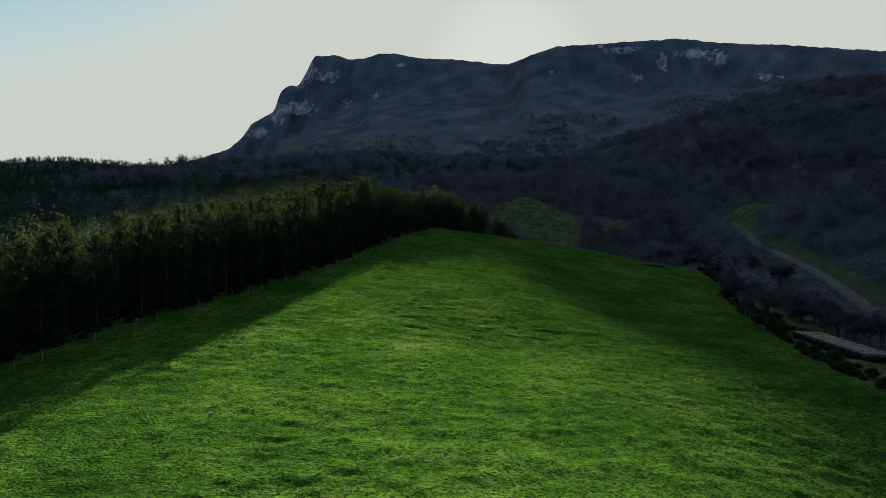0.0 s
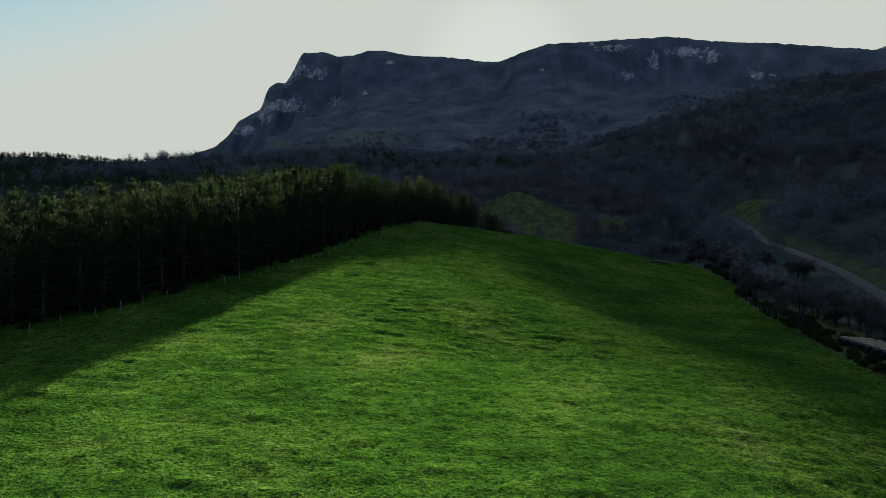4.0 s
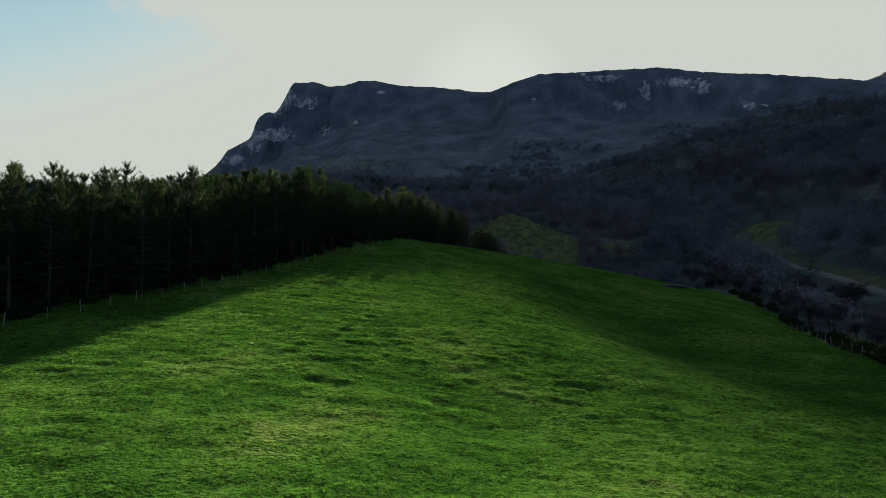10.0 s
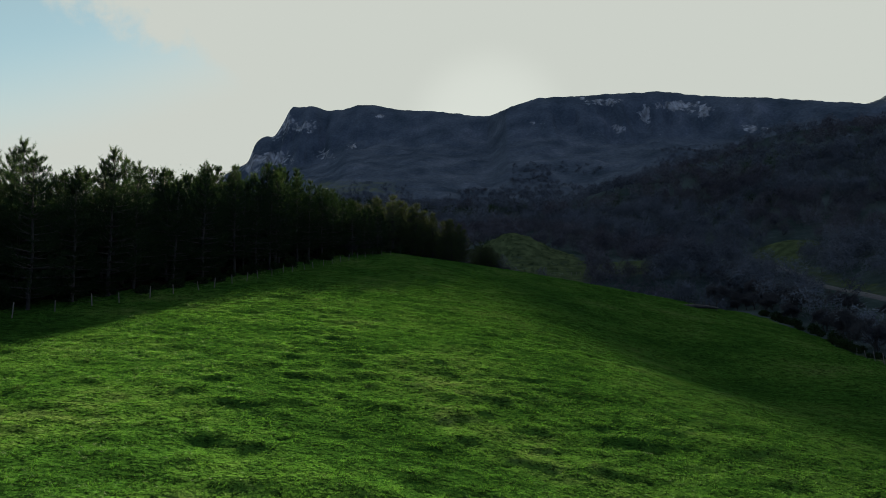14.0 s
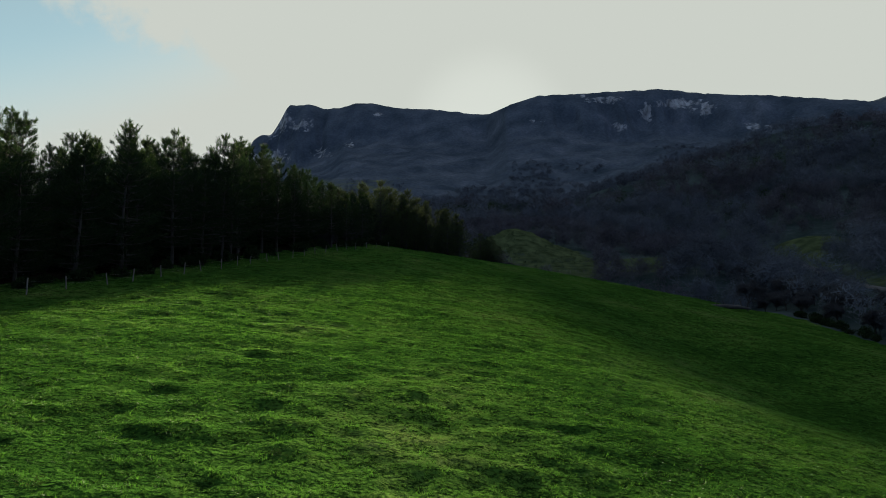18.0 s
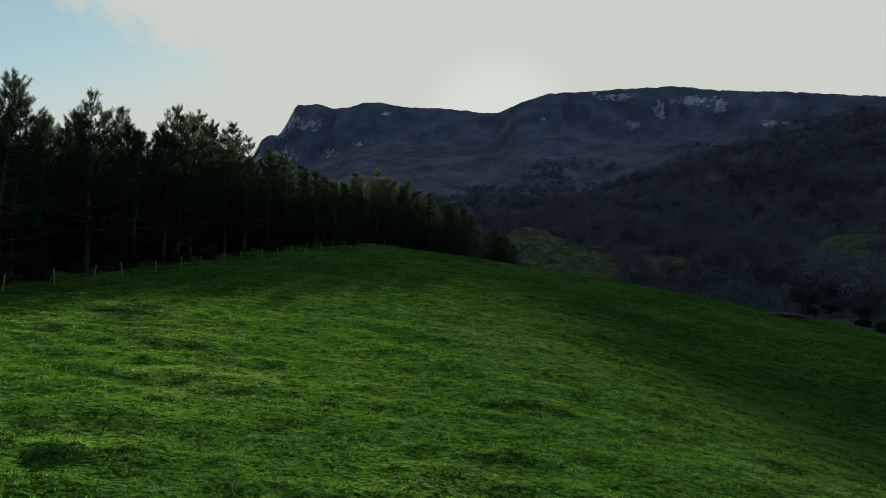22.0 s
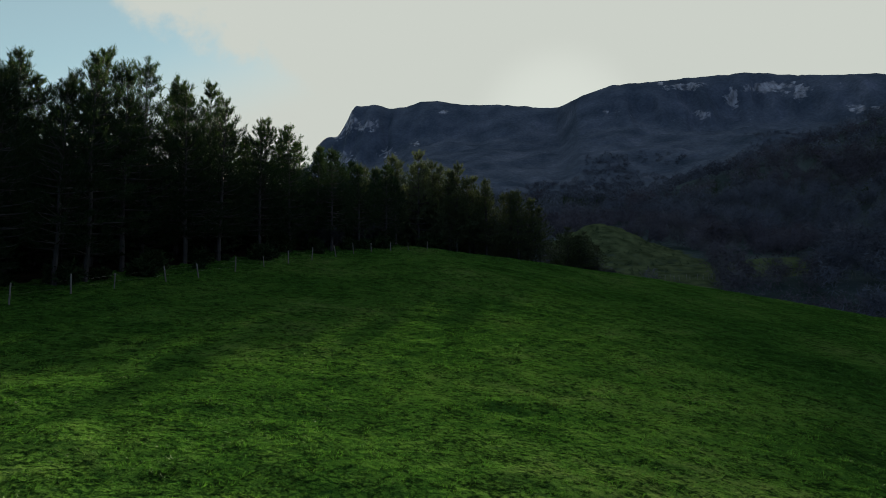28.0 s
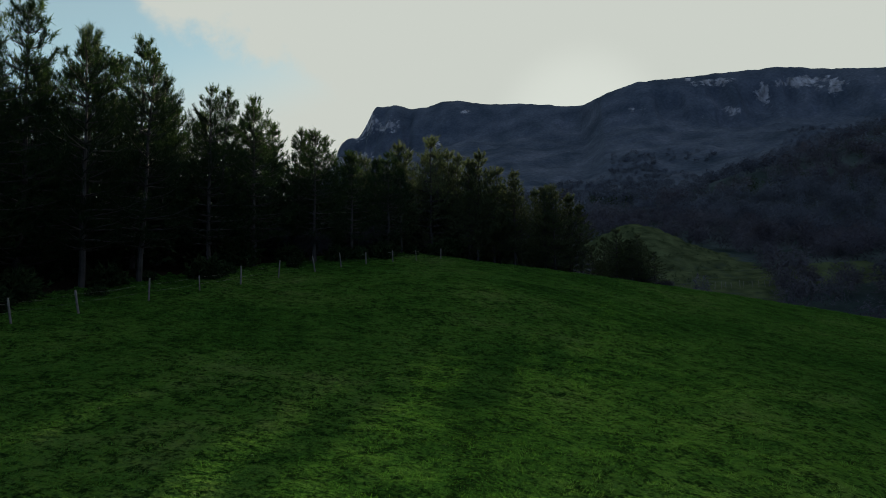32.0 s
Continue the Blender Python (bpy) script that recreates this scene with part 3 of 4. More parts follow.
def pine_meshes(seed, height, whorls, shoots, needles, first=0.2, reach=2.2, length=0.26, wide=0.030, leaf=M_NEEDLE):
    """Trunk with rising limbs, and a crown of needle brushes along them."""
    rng = np.random.default_rng(seed)
    wood, zs = Soup(), np.linspace(0, height * 0.97, 9)
    lean = rng.normal(0, 0.012, 2)
    wob = np.cumsum(rng.normal(0, 0.05, (9, 2)), 0)
    line = np.column_stack([lean[0] * zs + wob[:, 0], lean[1] * zs + wob[:, 1], zs - 0.4 * (zs == 0)])
    wood.add(*tube(line, np.interp(zs, [0, height], [0.013 * height, 0.02]), 7))
    cs, ds = [], []
    bulge = rng.uniform(0.75, 1.2, 8)
    for w in range(whorls):
        g = min(max((w + rng.uniform(-0.4, 0.4)) / (whorls - 0.4), 0), 0.985)
        z = height * (first + (1 - first) * g)
        x0, y0 = np.interp(z, zs, line[:, 0]), np.interp(z, zs, line[:, 1])
        n = int(rng.integers(4, 8))
        for b in range(n):
            ang = 2 * math.pi * (b + rng.uniform(0, 0.9)) / n + w * 1.3
            full = min(1.0, 0.6 + 2.0 * g) * (1 - 0.93 * g ** 1.7) * bulge[int(ang * 8 / (2 * math.pi)) % 8]
            ln = max(0.35, reach * full * rng.uniform(0.55, 1.2))
            rise = rng.uniform(0.0, 0.3) + 0.85 * g ** 1.5
            flat, o = np.array([math.cos(ang), math.sin(ang), 0]), np.array([x0, y0, z])
            mid, end = o + flat * ln * 0.6 + (0, 0, ln * rise * 0.35), o + flat * ln + (0, 0, ln * rise)
            wood.add(*tube([o, mid, end], [0.03 + 0.012 * ln, 0.022, 0.008], 4))
            for k in range(max(3, int(shoots * (0.35 + ln / reach)))):
                s = 1.0 - 0.75 * rng.uniform(0, 1) ** 1.6
                at = (o + (mid - o) * s / 0.6) if s < 0.6 else (mid + (end - mid) * (s - 0.6) / 0.4)
                aside = np.array([-flat[1], flat[0], 0]) * rng.normal(0, 0.20) * ln * (1.15 - s * 0.7)
                cs.append(at + aside + rng.normal(0, 0.06, 3))
                ds.append(flat * 0.55 + aside * 0.5 + (0, 0, 0.55 + 0.9 * g))
    for k in range(shoots):
        cs.append(np.array([line[-1, 0], line[-1, 1], height * rng.uniform(0.93, 1.02)]) + rng.normal(0, 0.07, 3))
        ds.append((0, 0, 1.6))
    # each shoot is a short brush: needles set along a rising axis
    cs, ds = np.asarray(cs), np.asarray(ds)
    ds = ds / np.linalg.norm(ds, axis=1, keepdims=True)
    root, axis = np.repeat(cs, needles, 0), np.repeat(ds, needles, 0)
    size = np.repeat(rng.uniform(0.7, 1.35, len(cs)), needles)[:, None]
    root = root + axis * rng.uniform(0, 1.3, (len(root), 1)) * length * size
    spread = axis * 0.75 + rng.normal(0, 0.5, root.shape)
    spread /= np.linalg.norm(spread, axis=1, keepdims=True)
    side = np.cross(spread, rng.normal(0, 1, root.shape))
    side /= np.linalg.norm(side, axis=1, keepdims=True) + 1e-9
    crown = Soup()
    crown.add(np.stack([root - side * wide * 0.5, root + side * wide * 0.5, root + spread * length * size * rng.uniform(0.7, 1.2, (len(root), 1))], 1).reshape(-1, 3), np.arange(len(root) * 3).reshape(-1, 3))
    return wood.mesh("pine_trunk", M_BARK), crown.mesh("pine_crown", leaf)


PINES = [pine_meshes(101 + k, 14.0, w, 19 if f < 0.1 else 14, 11, first=f, reach=r, length=0.29, wide=0.040) for k, (w, f, r) in enumerate([(20, 0.06, 3.3), (19, 0.09, 3.0), (21, 0.05, 3.6), (20, 0.15, 3.4), (20, 0.12, 3.1), (20, 0.18, 3.6)])]


PINES_DEEP = [pine_meshes(131 + k, 14.0, 16, 11, 7, first=f, reach=3.2, length=0.40, wide=0.090) for k, f in enumerate((0.15, 0.22, 0.18))]


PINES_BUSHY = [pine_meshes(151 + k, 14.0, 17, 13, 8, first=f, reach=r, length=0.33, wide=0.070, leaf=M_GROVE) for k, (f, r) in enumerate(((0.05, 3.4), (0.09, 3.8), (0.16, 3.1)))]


def pine(x, y, height, kind, turn, label, group, stock=PINES):
    z = float(land(x, y))
    tree = tagged(new("pine_tree"), label, "tree", group)
    s = height / 14.0
    tree.matrix_basis = pose(x, y, z - 0.1, 0, 0, turn) @ Matrix.Diagonal((s * 0.7 + 0.3, s * 0.7 + 0.3, s, 1))
    part("trunk", stock[kind][0], tree)
    part("crown", stock[kind][1], tree)
    return tree


rng = np.random.default_rng(7)
pine_spots = []
for y0 in np.arange(46, 184, 4.0):
    for row in range(3):
        y = y0 + rng.uniform(-1.1, 1.1)
        x = float(fence_x(y)) - 3.2 - 3.7 * row + rng.uniform(-1.2, 1.2)
        h = float(np.interp(y, [40, 90, 125, 143, 152, 161, 165, 169, 173, 178, 190], [11.5, 12.2, 12.5, 13.0, 13.9, 13.6, 12.4, 11.2, 10, 9.5, 8])) * rng.uniform(0.86, 1.12)
        pine_spots.append((x, y, h))
for x, y, h in pine_spots:
    pine(x, y, h, int(rng.integers(0, 3)) + 3 * (y > 132 and (x > fence_x(y) - 6)), rng.uniform(0, 360), "tall dark green pine at the plantation's edge, bare pale trunk", "pines along the fence")

for y0 in np.arange(104, 206, 4.4):
    for row in range(4):
        y = y0 + rng.uniform(-1.4, 1.4)
        x = float(fence_x(y)) - 14.4 - 4.0 * row + rng.uniform(-1.3, 1.3)
        h = float(np.interp(y, [100, 130, 150, 215], [12.5, 12.5, 14.0, 14.0])) * rng.uniform(0.86, 1.1) * (0.8 if x > -24 and y > 160 else 1)
        pine(x, y, h, int(rng.integers(0, 3)), rng.uniform(0, 360), "dark pine standing deep in the plantation", "pines in the plantation", PINES_DEEP)

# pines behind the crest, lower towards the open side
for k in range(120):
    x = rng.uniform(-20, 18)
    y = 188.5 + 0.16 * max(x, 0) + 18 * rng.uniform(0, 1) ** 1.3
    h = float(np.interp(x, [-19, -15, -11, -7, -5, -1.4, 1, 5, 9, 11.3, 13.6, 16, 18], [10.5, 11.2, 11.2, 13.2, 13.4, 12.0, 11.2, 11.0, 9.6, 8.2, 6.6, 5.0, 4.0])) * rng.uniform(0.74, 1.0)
    pine(x, y, h, int(rng.integers(0, 3)), rng.uniform(0, 360), "brownish green pine, lightened for glare, in the grove behind the crest", "pines behind the crest", PINES_BUSHY)


def small_pine(rng, n_leaf, wide=0.5):
    """A coarse conifer of unit height, for woods seen from afar."""
    z = rng.uniform(0.15, 1.0, n_leaf)
    r = (1.03 - z) ** 0.8 * 0.20 * rng.uniform(0.3, 1.1, n_leaf) + 0.01
    a = rng.uniform(0, 2 * math.pi, n_leaf)
    c = np.column_stack([r * np.cos(a), r * np.sin(a), z])
    d = np.column_stack([np.cos(a), np.sin(a), 0.5 + 0 * a])
    return tufts(c, d, rng, 1, 0.040 * wide ** 0.5, 0.030 * wide)


def scatter(name, spots, protos, mat, label, category, heights=None):
    """Many far plants as one mesh: spots are rows of x, y, height, width, turn."""
    soup, tones, tone_rng = Soup(), [], np.random.default_rng(len(spots))
    for i, (x, y, h, w, a) in enumerate(spots):
        v, f = protos[i % len(protos)]
        c, s = math.cos(a), math.sin(a)
        p = np.column_stack([(v[:, 0] * c - v[:, 1] * s) * w, (v[:, 0] * s + v[:, 1] * c) * w, v[:, 2] * h])
        soup.add(p + (x, y, (float(land(x, y)) if heights is None else heights[i]) - 0.2), f)
        tones.append(np.full(len(v), tone_rng.uniform(0.72, 1.25)))
    me = soup.mesh(name, mat)
    me.attributes.new("tone", "FLOAT", "POINT").data.foreach_set("value", np.concatenate(tones).astype(np.float32))
    ob = new(name, me)
    return tagged(ob, label, category, kind="stuff")


# deep inside the plantation
protos = [small_pine(np.random.default_rng(300 + k), 950, 0.42) for k in range(5)]
spots = []
for y0 in np.arange(30, 215, 4.2):
    for row in range(15):
        y = y0 + rng.uniform(-1.5, 1.5)
        x = float(fence_x(y)) - 14.0 - 4.2 * row + rng.uniform(-1.5, 1.5)
        h = float(np.interp(y, [40, 130, 150, 215], [12.5, 12.5, 14.5, 15])) * rng.uniform(0.85, 1.12)
        if (y > 102 and row < 4) or (x > -24 and y > 160):
            continue
        spots.append((x, y, h, h * 0.95, rng.uniform(0, 6.28)))
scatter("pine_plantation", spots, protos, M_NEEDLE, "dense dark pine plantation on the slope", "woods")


def bare_proto(rng, n, wide):
    """A leafless round-headed tree of unit height: a fuzz of fine twigs on a short stem."""
    a, b = rng.uniform(0, 2 * math.pi, n), rng.normal(0, 1, (n, 3))
    b /= np.linalg.norm(b, axis=1, keepdims=True)
    c = b * rng.uniform(0.7, 1, (n, 1)) * (0.40, 0.40, 0.42) * (0.8 + 0.3 * np.sin(7 * b[:, :1] + 5 * b[:, 1:2])) + (0, 0, 0.54)
    side = np.cross(b, rng.normal(0, 1, (n, 3)))
    side /= np.linalg.norm(side, axis=1, keepdims=True) + 1e-9
    along = np.cross(side, b) + b * rng.uniform(-0.1, 0.7, (n, 1))
    ln = 0.13 * rng.uniform(0.5, 1.3, (n, 1))
    v = np.stack([c - side * wide, c + side * wide, c + along * ln], 1).reshape(-1, 3)
    return v, np.arange(len(v)).reshape(-1, 3)


def far_spots(n, xlo, xhi, ylo, yhi, hlo, hhi, keep, seed):
    r = np.random.default_rng(seed)
    out = []
    while len(out) < n:
        x, y = r.uniform(xlo, xhi), r.uniform(ylo, yhi)
        if keep(x, y):
            h = r.uniform(hlo, hhi)
            out.append((x, y, h, h * r.uniform(0.85, 1.25), r.uniform(0, 6.28)))
    return out


def grove_noise(x, y):
    return float(fnoise(x, y, 70, 91, 3))


def off_field(x, y, margin=3):
    if abs(x - float(road_x(y))) < 6 and y < 310:
        return False
    if y < float(np.interp(x, [-10, 18, 26, 56, 64, 90], [200, 218, 238, 246, 216, 209])) and x < float(field_right(min(y, 260))) + margin:
        return False
    if ((x - 38) / 24) ** 2 + ((y - 292) / 42) ** 2 < 1:
        return False
    return not (knoll_mask(x, y) and grove_noise(3 * x, 3 * y) < 0.25)


bare_a = [bare_proto(np.random.default_rng(400 + k), 260, 0.013) for k in range(4)]
bare_b = [bare_proto(np.random.default_rng(450 + k), 200, 0.015) for k in range(4)]
bare_c = [bare_proto(np.random.default_rng(470 + k), 100, 0.034) for k in range(4)]
bare_d = [bare_proto(np.random.default_rng(490 + k), 60, 0.045) for k in range(4)]
fir_a = [small_pine(np.random.default_rng(500 + k), 90, 2.6) for k in range(4)]
fir_b = [small_pine(np.random.default_rng(520 + k), 40, 8.0) for k in range(4)]


def shrubby_proto(rng, n):
    """A dense dark evergreen of unit height: holly, ivy-clad thorn."""
    b = rng.normal(0, 1, (n, 3))
    b /= np.linalg.norm(b, axis=1, keepdims=True)
    c = b * rng.uniform(0.5, 1, (n, 1)) * (0.34, 0.34, 0.44) + (0, 0, 0.48)
    return tufts(c, b + (0, 0, 0.3), rng, 1, 0.10, 0.07)


# young firs added to block bright gaps between trunks and darken under the pines
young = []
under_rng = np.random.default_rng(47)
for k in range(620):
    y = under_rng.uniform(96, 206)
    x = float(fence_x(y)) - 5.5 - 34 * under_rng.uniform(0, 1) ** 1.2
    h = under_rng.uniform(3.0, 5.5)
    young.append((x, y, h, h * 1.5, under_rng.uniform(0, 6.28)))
scatter("young_fir_undergrowth", young, fir_a, M_NEEDLE, "dark young firs added to close the gaps under the plantation", "undergrowth")
green_a = [shrubby_proto(np.random.default_rng(480 + k), 120) for k in range(3)]
for name, lo, hi, mat, n, label in (("bare_woodland", -9, 0.12, M_WOOD_GREY, 2000, "leafless winter woodland on the hillside, hazed blue-grey"), ("russet_woodland", 0.12, 9, M_WOOD_THICKET, 900, "leafless thicket on the hillside, hazed blue-grey")):
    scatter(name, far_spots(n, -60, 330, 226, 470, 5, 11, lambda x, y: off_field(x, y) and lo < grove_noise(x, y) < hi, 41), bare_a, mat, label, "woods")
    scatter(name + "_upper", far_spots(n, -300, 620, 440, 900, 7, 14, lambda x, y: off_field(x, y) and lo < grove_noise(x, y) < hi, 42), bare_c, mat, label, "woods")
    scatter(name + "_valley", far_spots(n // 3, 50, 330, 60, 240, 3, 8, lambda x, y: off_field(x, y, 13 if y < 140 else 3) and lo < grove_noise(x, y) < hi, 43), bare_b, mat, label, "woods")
scatter("evergreen_thicket", far_spots(330, -40, 420, 150, 640, 4, 9, lambda x, y: off_field(x, y) and (y > 270 or x > 75) and grove_noise(x + 300, y) > 0.22, 45), green_a, M_EVERGREEN, "dark evergreen thicket among the bare trees", "woods")
gorse = far_spots(170, 12, 62, 262, 336, 0.5, 1.5, lambda x, y: ((x - 36) / 22) ** 2 + ((y - 302) / 36) ** 2 < 1 and grove_noise(4 * x, 4 * y) > -0.1, 48) + far_spots(40, 58, 88, 262, 280, 0.4, 1.1, lambda x, y: True, 49)
scatter("knoll_gorse", gorse, green_a, M_EVERGREEN, "low dark gorse tufts on the rough grassy knolls", "scrub")


def forest_side(x, y):
    return off_field(x, y) and (y > 300 or x < -12) and x < -20 + 0.12 * (y - 230) - 60 * math.sin(y * 0.02)


scatter("conifer_hillside", far_spots(1500, -500, 40, 230, 440, 8, 12, forest_side, 44), fir_a, M_FOREST, "dark conifer forest on the far slope", "woods")
scatter("conifer_skyline", far_spots(7500, -760, 60, 430, 720, 3.5, 5.8, forest_side, 46), fir_b, M_FOREST, "dark young conifer forest along the skyline", "woods")

# thorn and scrub that climb the mountain's lower slopes
slope_rng = np.random.default_rng(52)
rows_up, cols = slope_rng.integers(3, int(0.86 * 130), 16000), slope_rng.integers(30, 575, 16000)
sx, sy, sz = Xm[rows_up, cols], Yd2[rows_up, cols], Zm[rows_up, cols]
wooded = fnoise(sx, sz * 1.5, 90, 53, 3) + 0.55 - 1.1 * rows_up / 104 + 0.5 * smooth01(0.15, 0.5, sx / sy) > slope_rng.uniform(-0.15, 0.35, 16000)
at = np.flatnonzero(wooded & (rows_up < np.where(sx > 0.12 * sy, 98, 52)))[:4600]
grown = 7 * slope_rng.uniform(0.6, 1.3, len(at))
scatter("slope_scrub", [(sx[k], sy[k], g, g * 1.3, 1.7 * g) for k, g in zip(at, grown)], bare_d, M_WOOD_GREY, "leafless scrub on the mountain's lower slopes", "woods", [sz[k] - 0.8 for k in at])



# ---- grass: real blades where the camera skims the pasture ----
rng = np.random.default_rng(21)


def land_field(x, y):
    """Height of the pasture with its hummocks."""
    return land(x, y) + hummocks(x, y)


def tuft_field(n, ylo, yhi, half_lo, half_hi, tall, wide, per, loose):
    """Small tufts of thin blades, thick on the humps and thin in the hollows."""
    y = rng.uniform(ylo, yhi, n * 3)
    x = 3 + rng.uniform(-1, 1, n * 3) * np.interp(y, [ylo, yhi], [half_lo, half_hi])
    clump = 0.55 + 0.25 * fnoise(x * 0.75, y * 1.7, 2.6, 5, 3) + 0.30 * fnoise(x, y * 1.3, 0.85, 63, 1) + 0.5 * fnoise(x, y * 1.2, 0.42, 64, 1)
    ok = pasture_mask(x, y) & (rng.uniform(0, 1, n * 3) < np.clip(clump, 0, 1) * 1.4)
    x, y, clump = x[ok][:n], y[ok][:n], clump[ok][:n]
    base = np.column_stack([x, y, land_field(x, y) - 0.015])
    off = rng.normal(0, loose, (len(x) * per, 3)) * (1, 1, 0)
    c = np.repeat(base, per, 0) + off
    ang = rng.uniform(0, 2 * math.pi, len(c))
    side = np.column_stack([np.cos(ang), np.sin(ang), 0 * ang])
    ht = tall * rng.uniform(0.5, 1.3, len(c)) * np.repeat(np.clip(0.5 + clump, 0.5, 1.5) * rng.uniform(0.6, 1.3, len(x)), per)
    tip = c + np.column_stack([rng.normal(0, 0.5, (len(c), 2)) * ht[:, None] + off[:, :2] * 0.7, ht])
    v = np.stack([c - side * wide * 0.5, c + side * wide * 0.5, tip], 1).reshape(-1, 3)
    return v, np.arange(len(v)).reshape(-1, 3)


sward = Soup()
sward.add(*tuft_field(110000, 30, 112, 24, 26, 0.060, 0.016, 5, 0.050))
sward.add(*tuft_field(105000, 108, 190, 24, 28, 0.060, 0.016, 5, 0.050))
sward.add(*tuft_field(42000, 30, 195, 48, 56, 0.075, 0.026, 6, 0.070))
tagged(new("pasture_grass", sward.mesh("pasture_grass", M_BLADE)), "short grazed green pasture grass in uneven tufts", "grass", kind="stuff")

# rank dark tussocks of dock and thistle
weeds = Soup()
wx, wy = rng.uniform(-30, 40, 1500), rng.uniform(30, 182, 1500)
keep = pasture_mask(wx, wy) & (fnoise(wx, wy, 16, 51, 2) + rng.uniform(-0.5, 0.5, 1500) > 0.15)
wx, wy = wx[keep][:45], wy[keep][:45]
# the row of twelve near y = 60 is added in place of dark muddy ruts
for x, y in [(-0.8, 61.5), (-16.3, 57.5), (-15.0, 79.0), (15.1, 128.6), (7.4, 132.5), (-4.5, 88.0), (0.5, 91.5), (1.3, 101.7)] + [(19 - 0.12 * k + 0.2 * math.sin(3 * k), 42 + 0.6 * k) for k in range(14)] + [(15 + 0.5 * k, 60.2 + 0.5 * math.sin(1.7 * k)) for k in range(12)] + list(zip(wx, wy)):
    n = int(rng.integers(10, 34))
    r = rng.uniform(0.06, 0.30)
    c = np.column_stack([rng.normal(0, r, n), rng.normal(0, r * 0.7, n), rng.uniform(0.0, 0.08, n)]) + (x, y, float(land_field(x, y)))
    weeds.add(*tufts(c, np.tile((0, 0, 0.9), (n, 1)), rng, 4, 0.10, 0.04))
M_WEED = material("weed_leaves", [(0.3, (0.016, 0.034, 0.008)), (0.6, (0.030, 0.058, 0.012)), (0.8, (0.05, 0.075, 0.02))], 0.7, 0.9, 0, translucent=0.25, random_tint=0.3, specular=0.05)
tagged(new("weed_tussocks", weeds.mesh("weed_tussocks", M_WEED)), "dark rank tussocks of dock and thistle in the pasture, one row in place of muddy ruts", "weeds", kind="stuff")


# ---- the fence along the plantation ----
def post_mesh(seed, h=1.35, r=0.05):
    rg = np.random.default_rng(seed)
    bm = bmesh.new()
    rings = []
    for k, z in enumerate((-0.3, 0.2, h * 0.6, h - 0.03, h)):
        rr = r * (1.08 - 0.1 * k / 4) * (0.75 if k == 4 else 1)
        rings.append([bm.verts.new((rr * math.cos(a) + rg.normal(0, 0.004), rr * math.sin(a) + rg.normal(0, 0.004), z)) for a in np.linspace(0, 2 * math.pi, 7)[:-1]])
    for a, b in zip(rings, rings[1:]):
        for k in range(6):
            bm.faces.new((a[k], a[(k + 1) % 6], b[(k + 1) % 6], b[k]))
    bm.faces.new(rings[-1])
    return bm_mesh("post", bm, M_POST, True)


POSTS = [post_mesh(60 + k, h, r) for k, (h, r) in enumerate([(1.35, 0.05), (1.2, 0.045), (1.5, 0.055), (1.3, 0.06)])]


def wire_fence(label, line, posts_every, strands, seed, size=1.0):
    """Posts with sagging wire along a line of plan points."""
    rg = np.random.default_rng(seed)
    fence = tagged(new("fence"), label, "fence")
    pts = np.array(line, float)
    seg = np.r_[0, np.cumsum(np.hypot(*np.diff(pts, axis=0).T))]
    at = np.arange(0, seg[-1], posts_every) + rg.uniform(-0.35, 0.35, len(np.arange(0, seg[-1], posts_every)))
    xs, ys = np.interp(at, seg, pts[:, 0]), np.interp(at, seg, pts[:, 1])
    zs = land(xs, ys)
    for x, y, z in zip(xs, ys, zs):
        p = part("post", POSTS[int(rg.integers(0, 4))], fence)
        p.matrix_basis = pose(x, y, z, rg.normal(0, 5), rg.normal(0, 5), rg.uniform(0, 360)) @ Matrix.Diagonal((0.8, 0.8, size, 1))
    for s in strands:
        soup = Soup()
        line3 = []
        for k in range(len(xs) - 1):
            for f in (0, 0.5):
                line3.append((xs[k] * (1 - f) + xs[k + 1] * f, ys[k] * (1 - f) + ys[k + 1] * f, zs[k] * (1 - f) + zs[k + 1] * f + s - (0.05 if f else 0)))
        soup.add(*tube(line3, [0.0015] * len(line3), 3))
        part("wire", soup.mesh("wire", M_WIRE), fence)
    return fence


fy = np.arange(52, 186, 2.0)
wire_fence("wire fence on leaning pale wooden posts below the pines", [(float(fence_x(y)) + 0.4, y) for y in fy], 3.3, (0.45, 0.8), 5, 0.74)
wire_fence("old paling fence at the foot of the knoll", [(34, 258), (50, 262), (66, 262), (84, 258)], 1.3, (0.5, 1.0), 6)
wire_fence("short broken post fence at the pasture's border", [(59.6, 139), (58.4, 134), (56.8, 126), (55.2, 117), (54.4, 111)], 2.6, (0.6,), 7, 0.85)


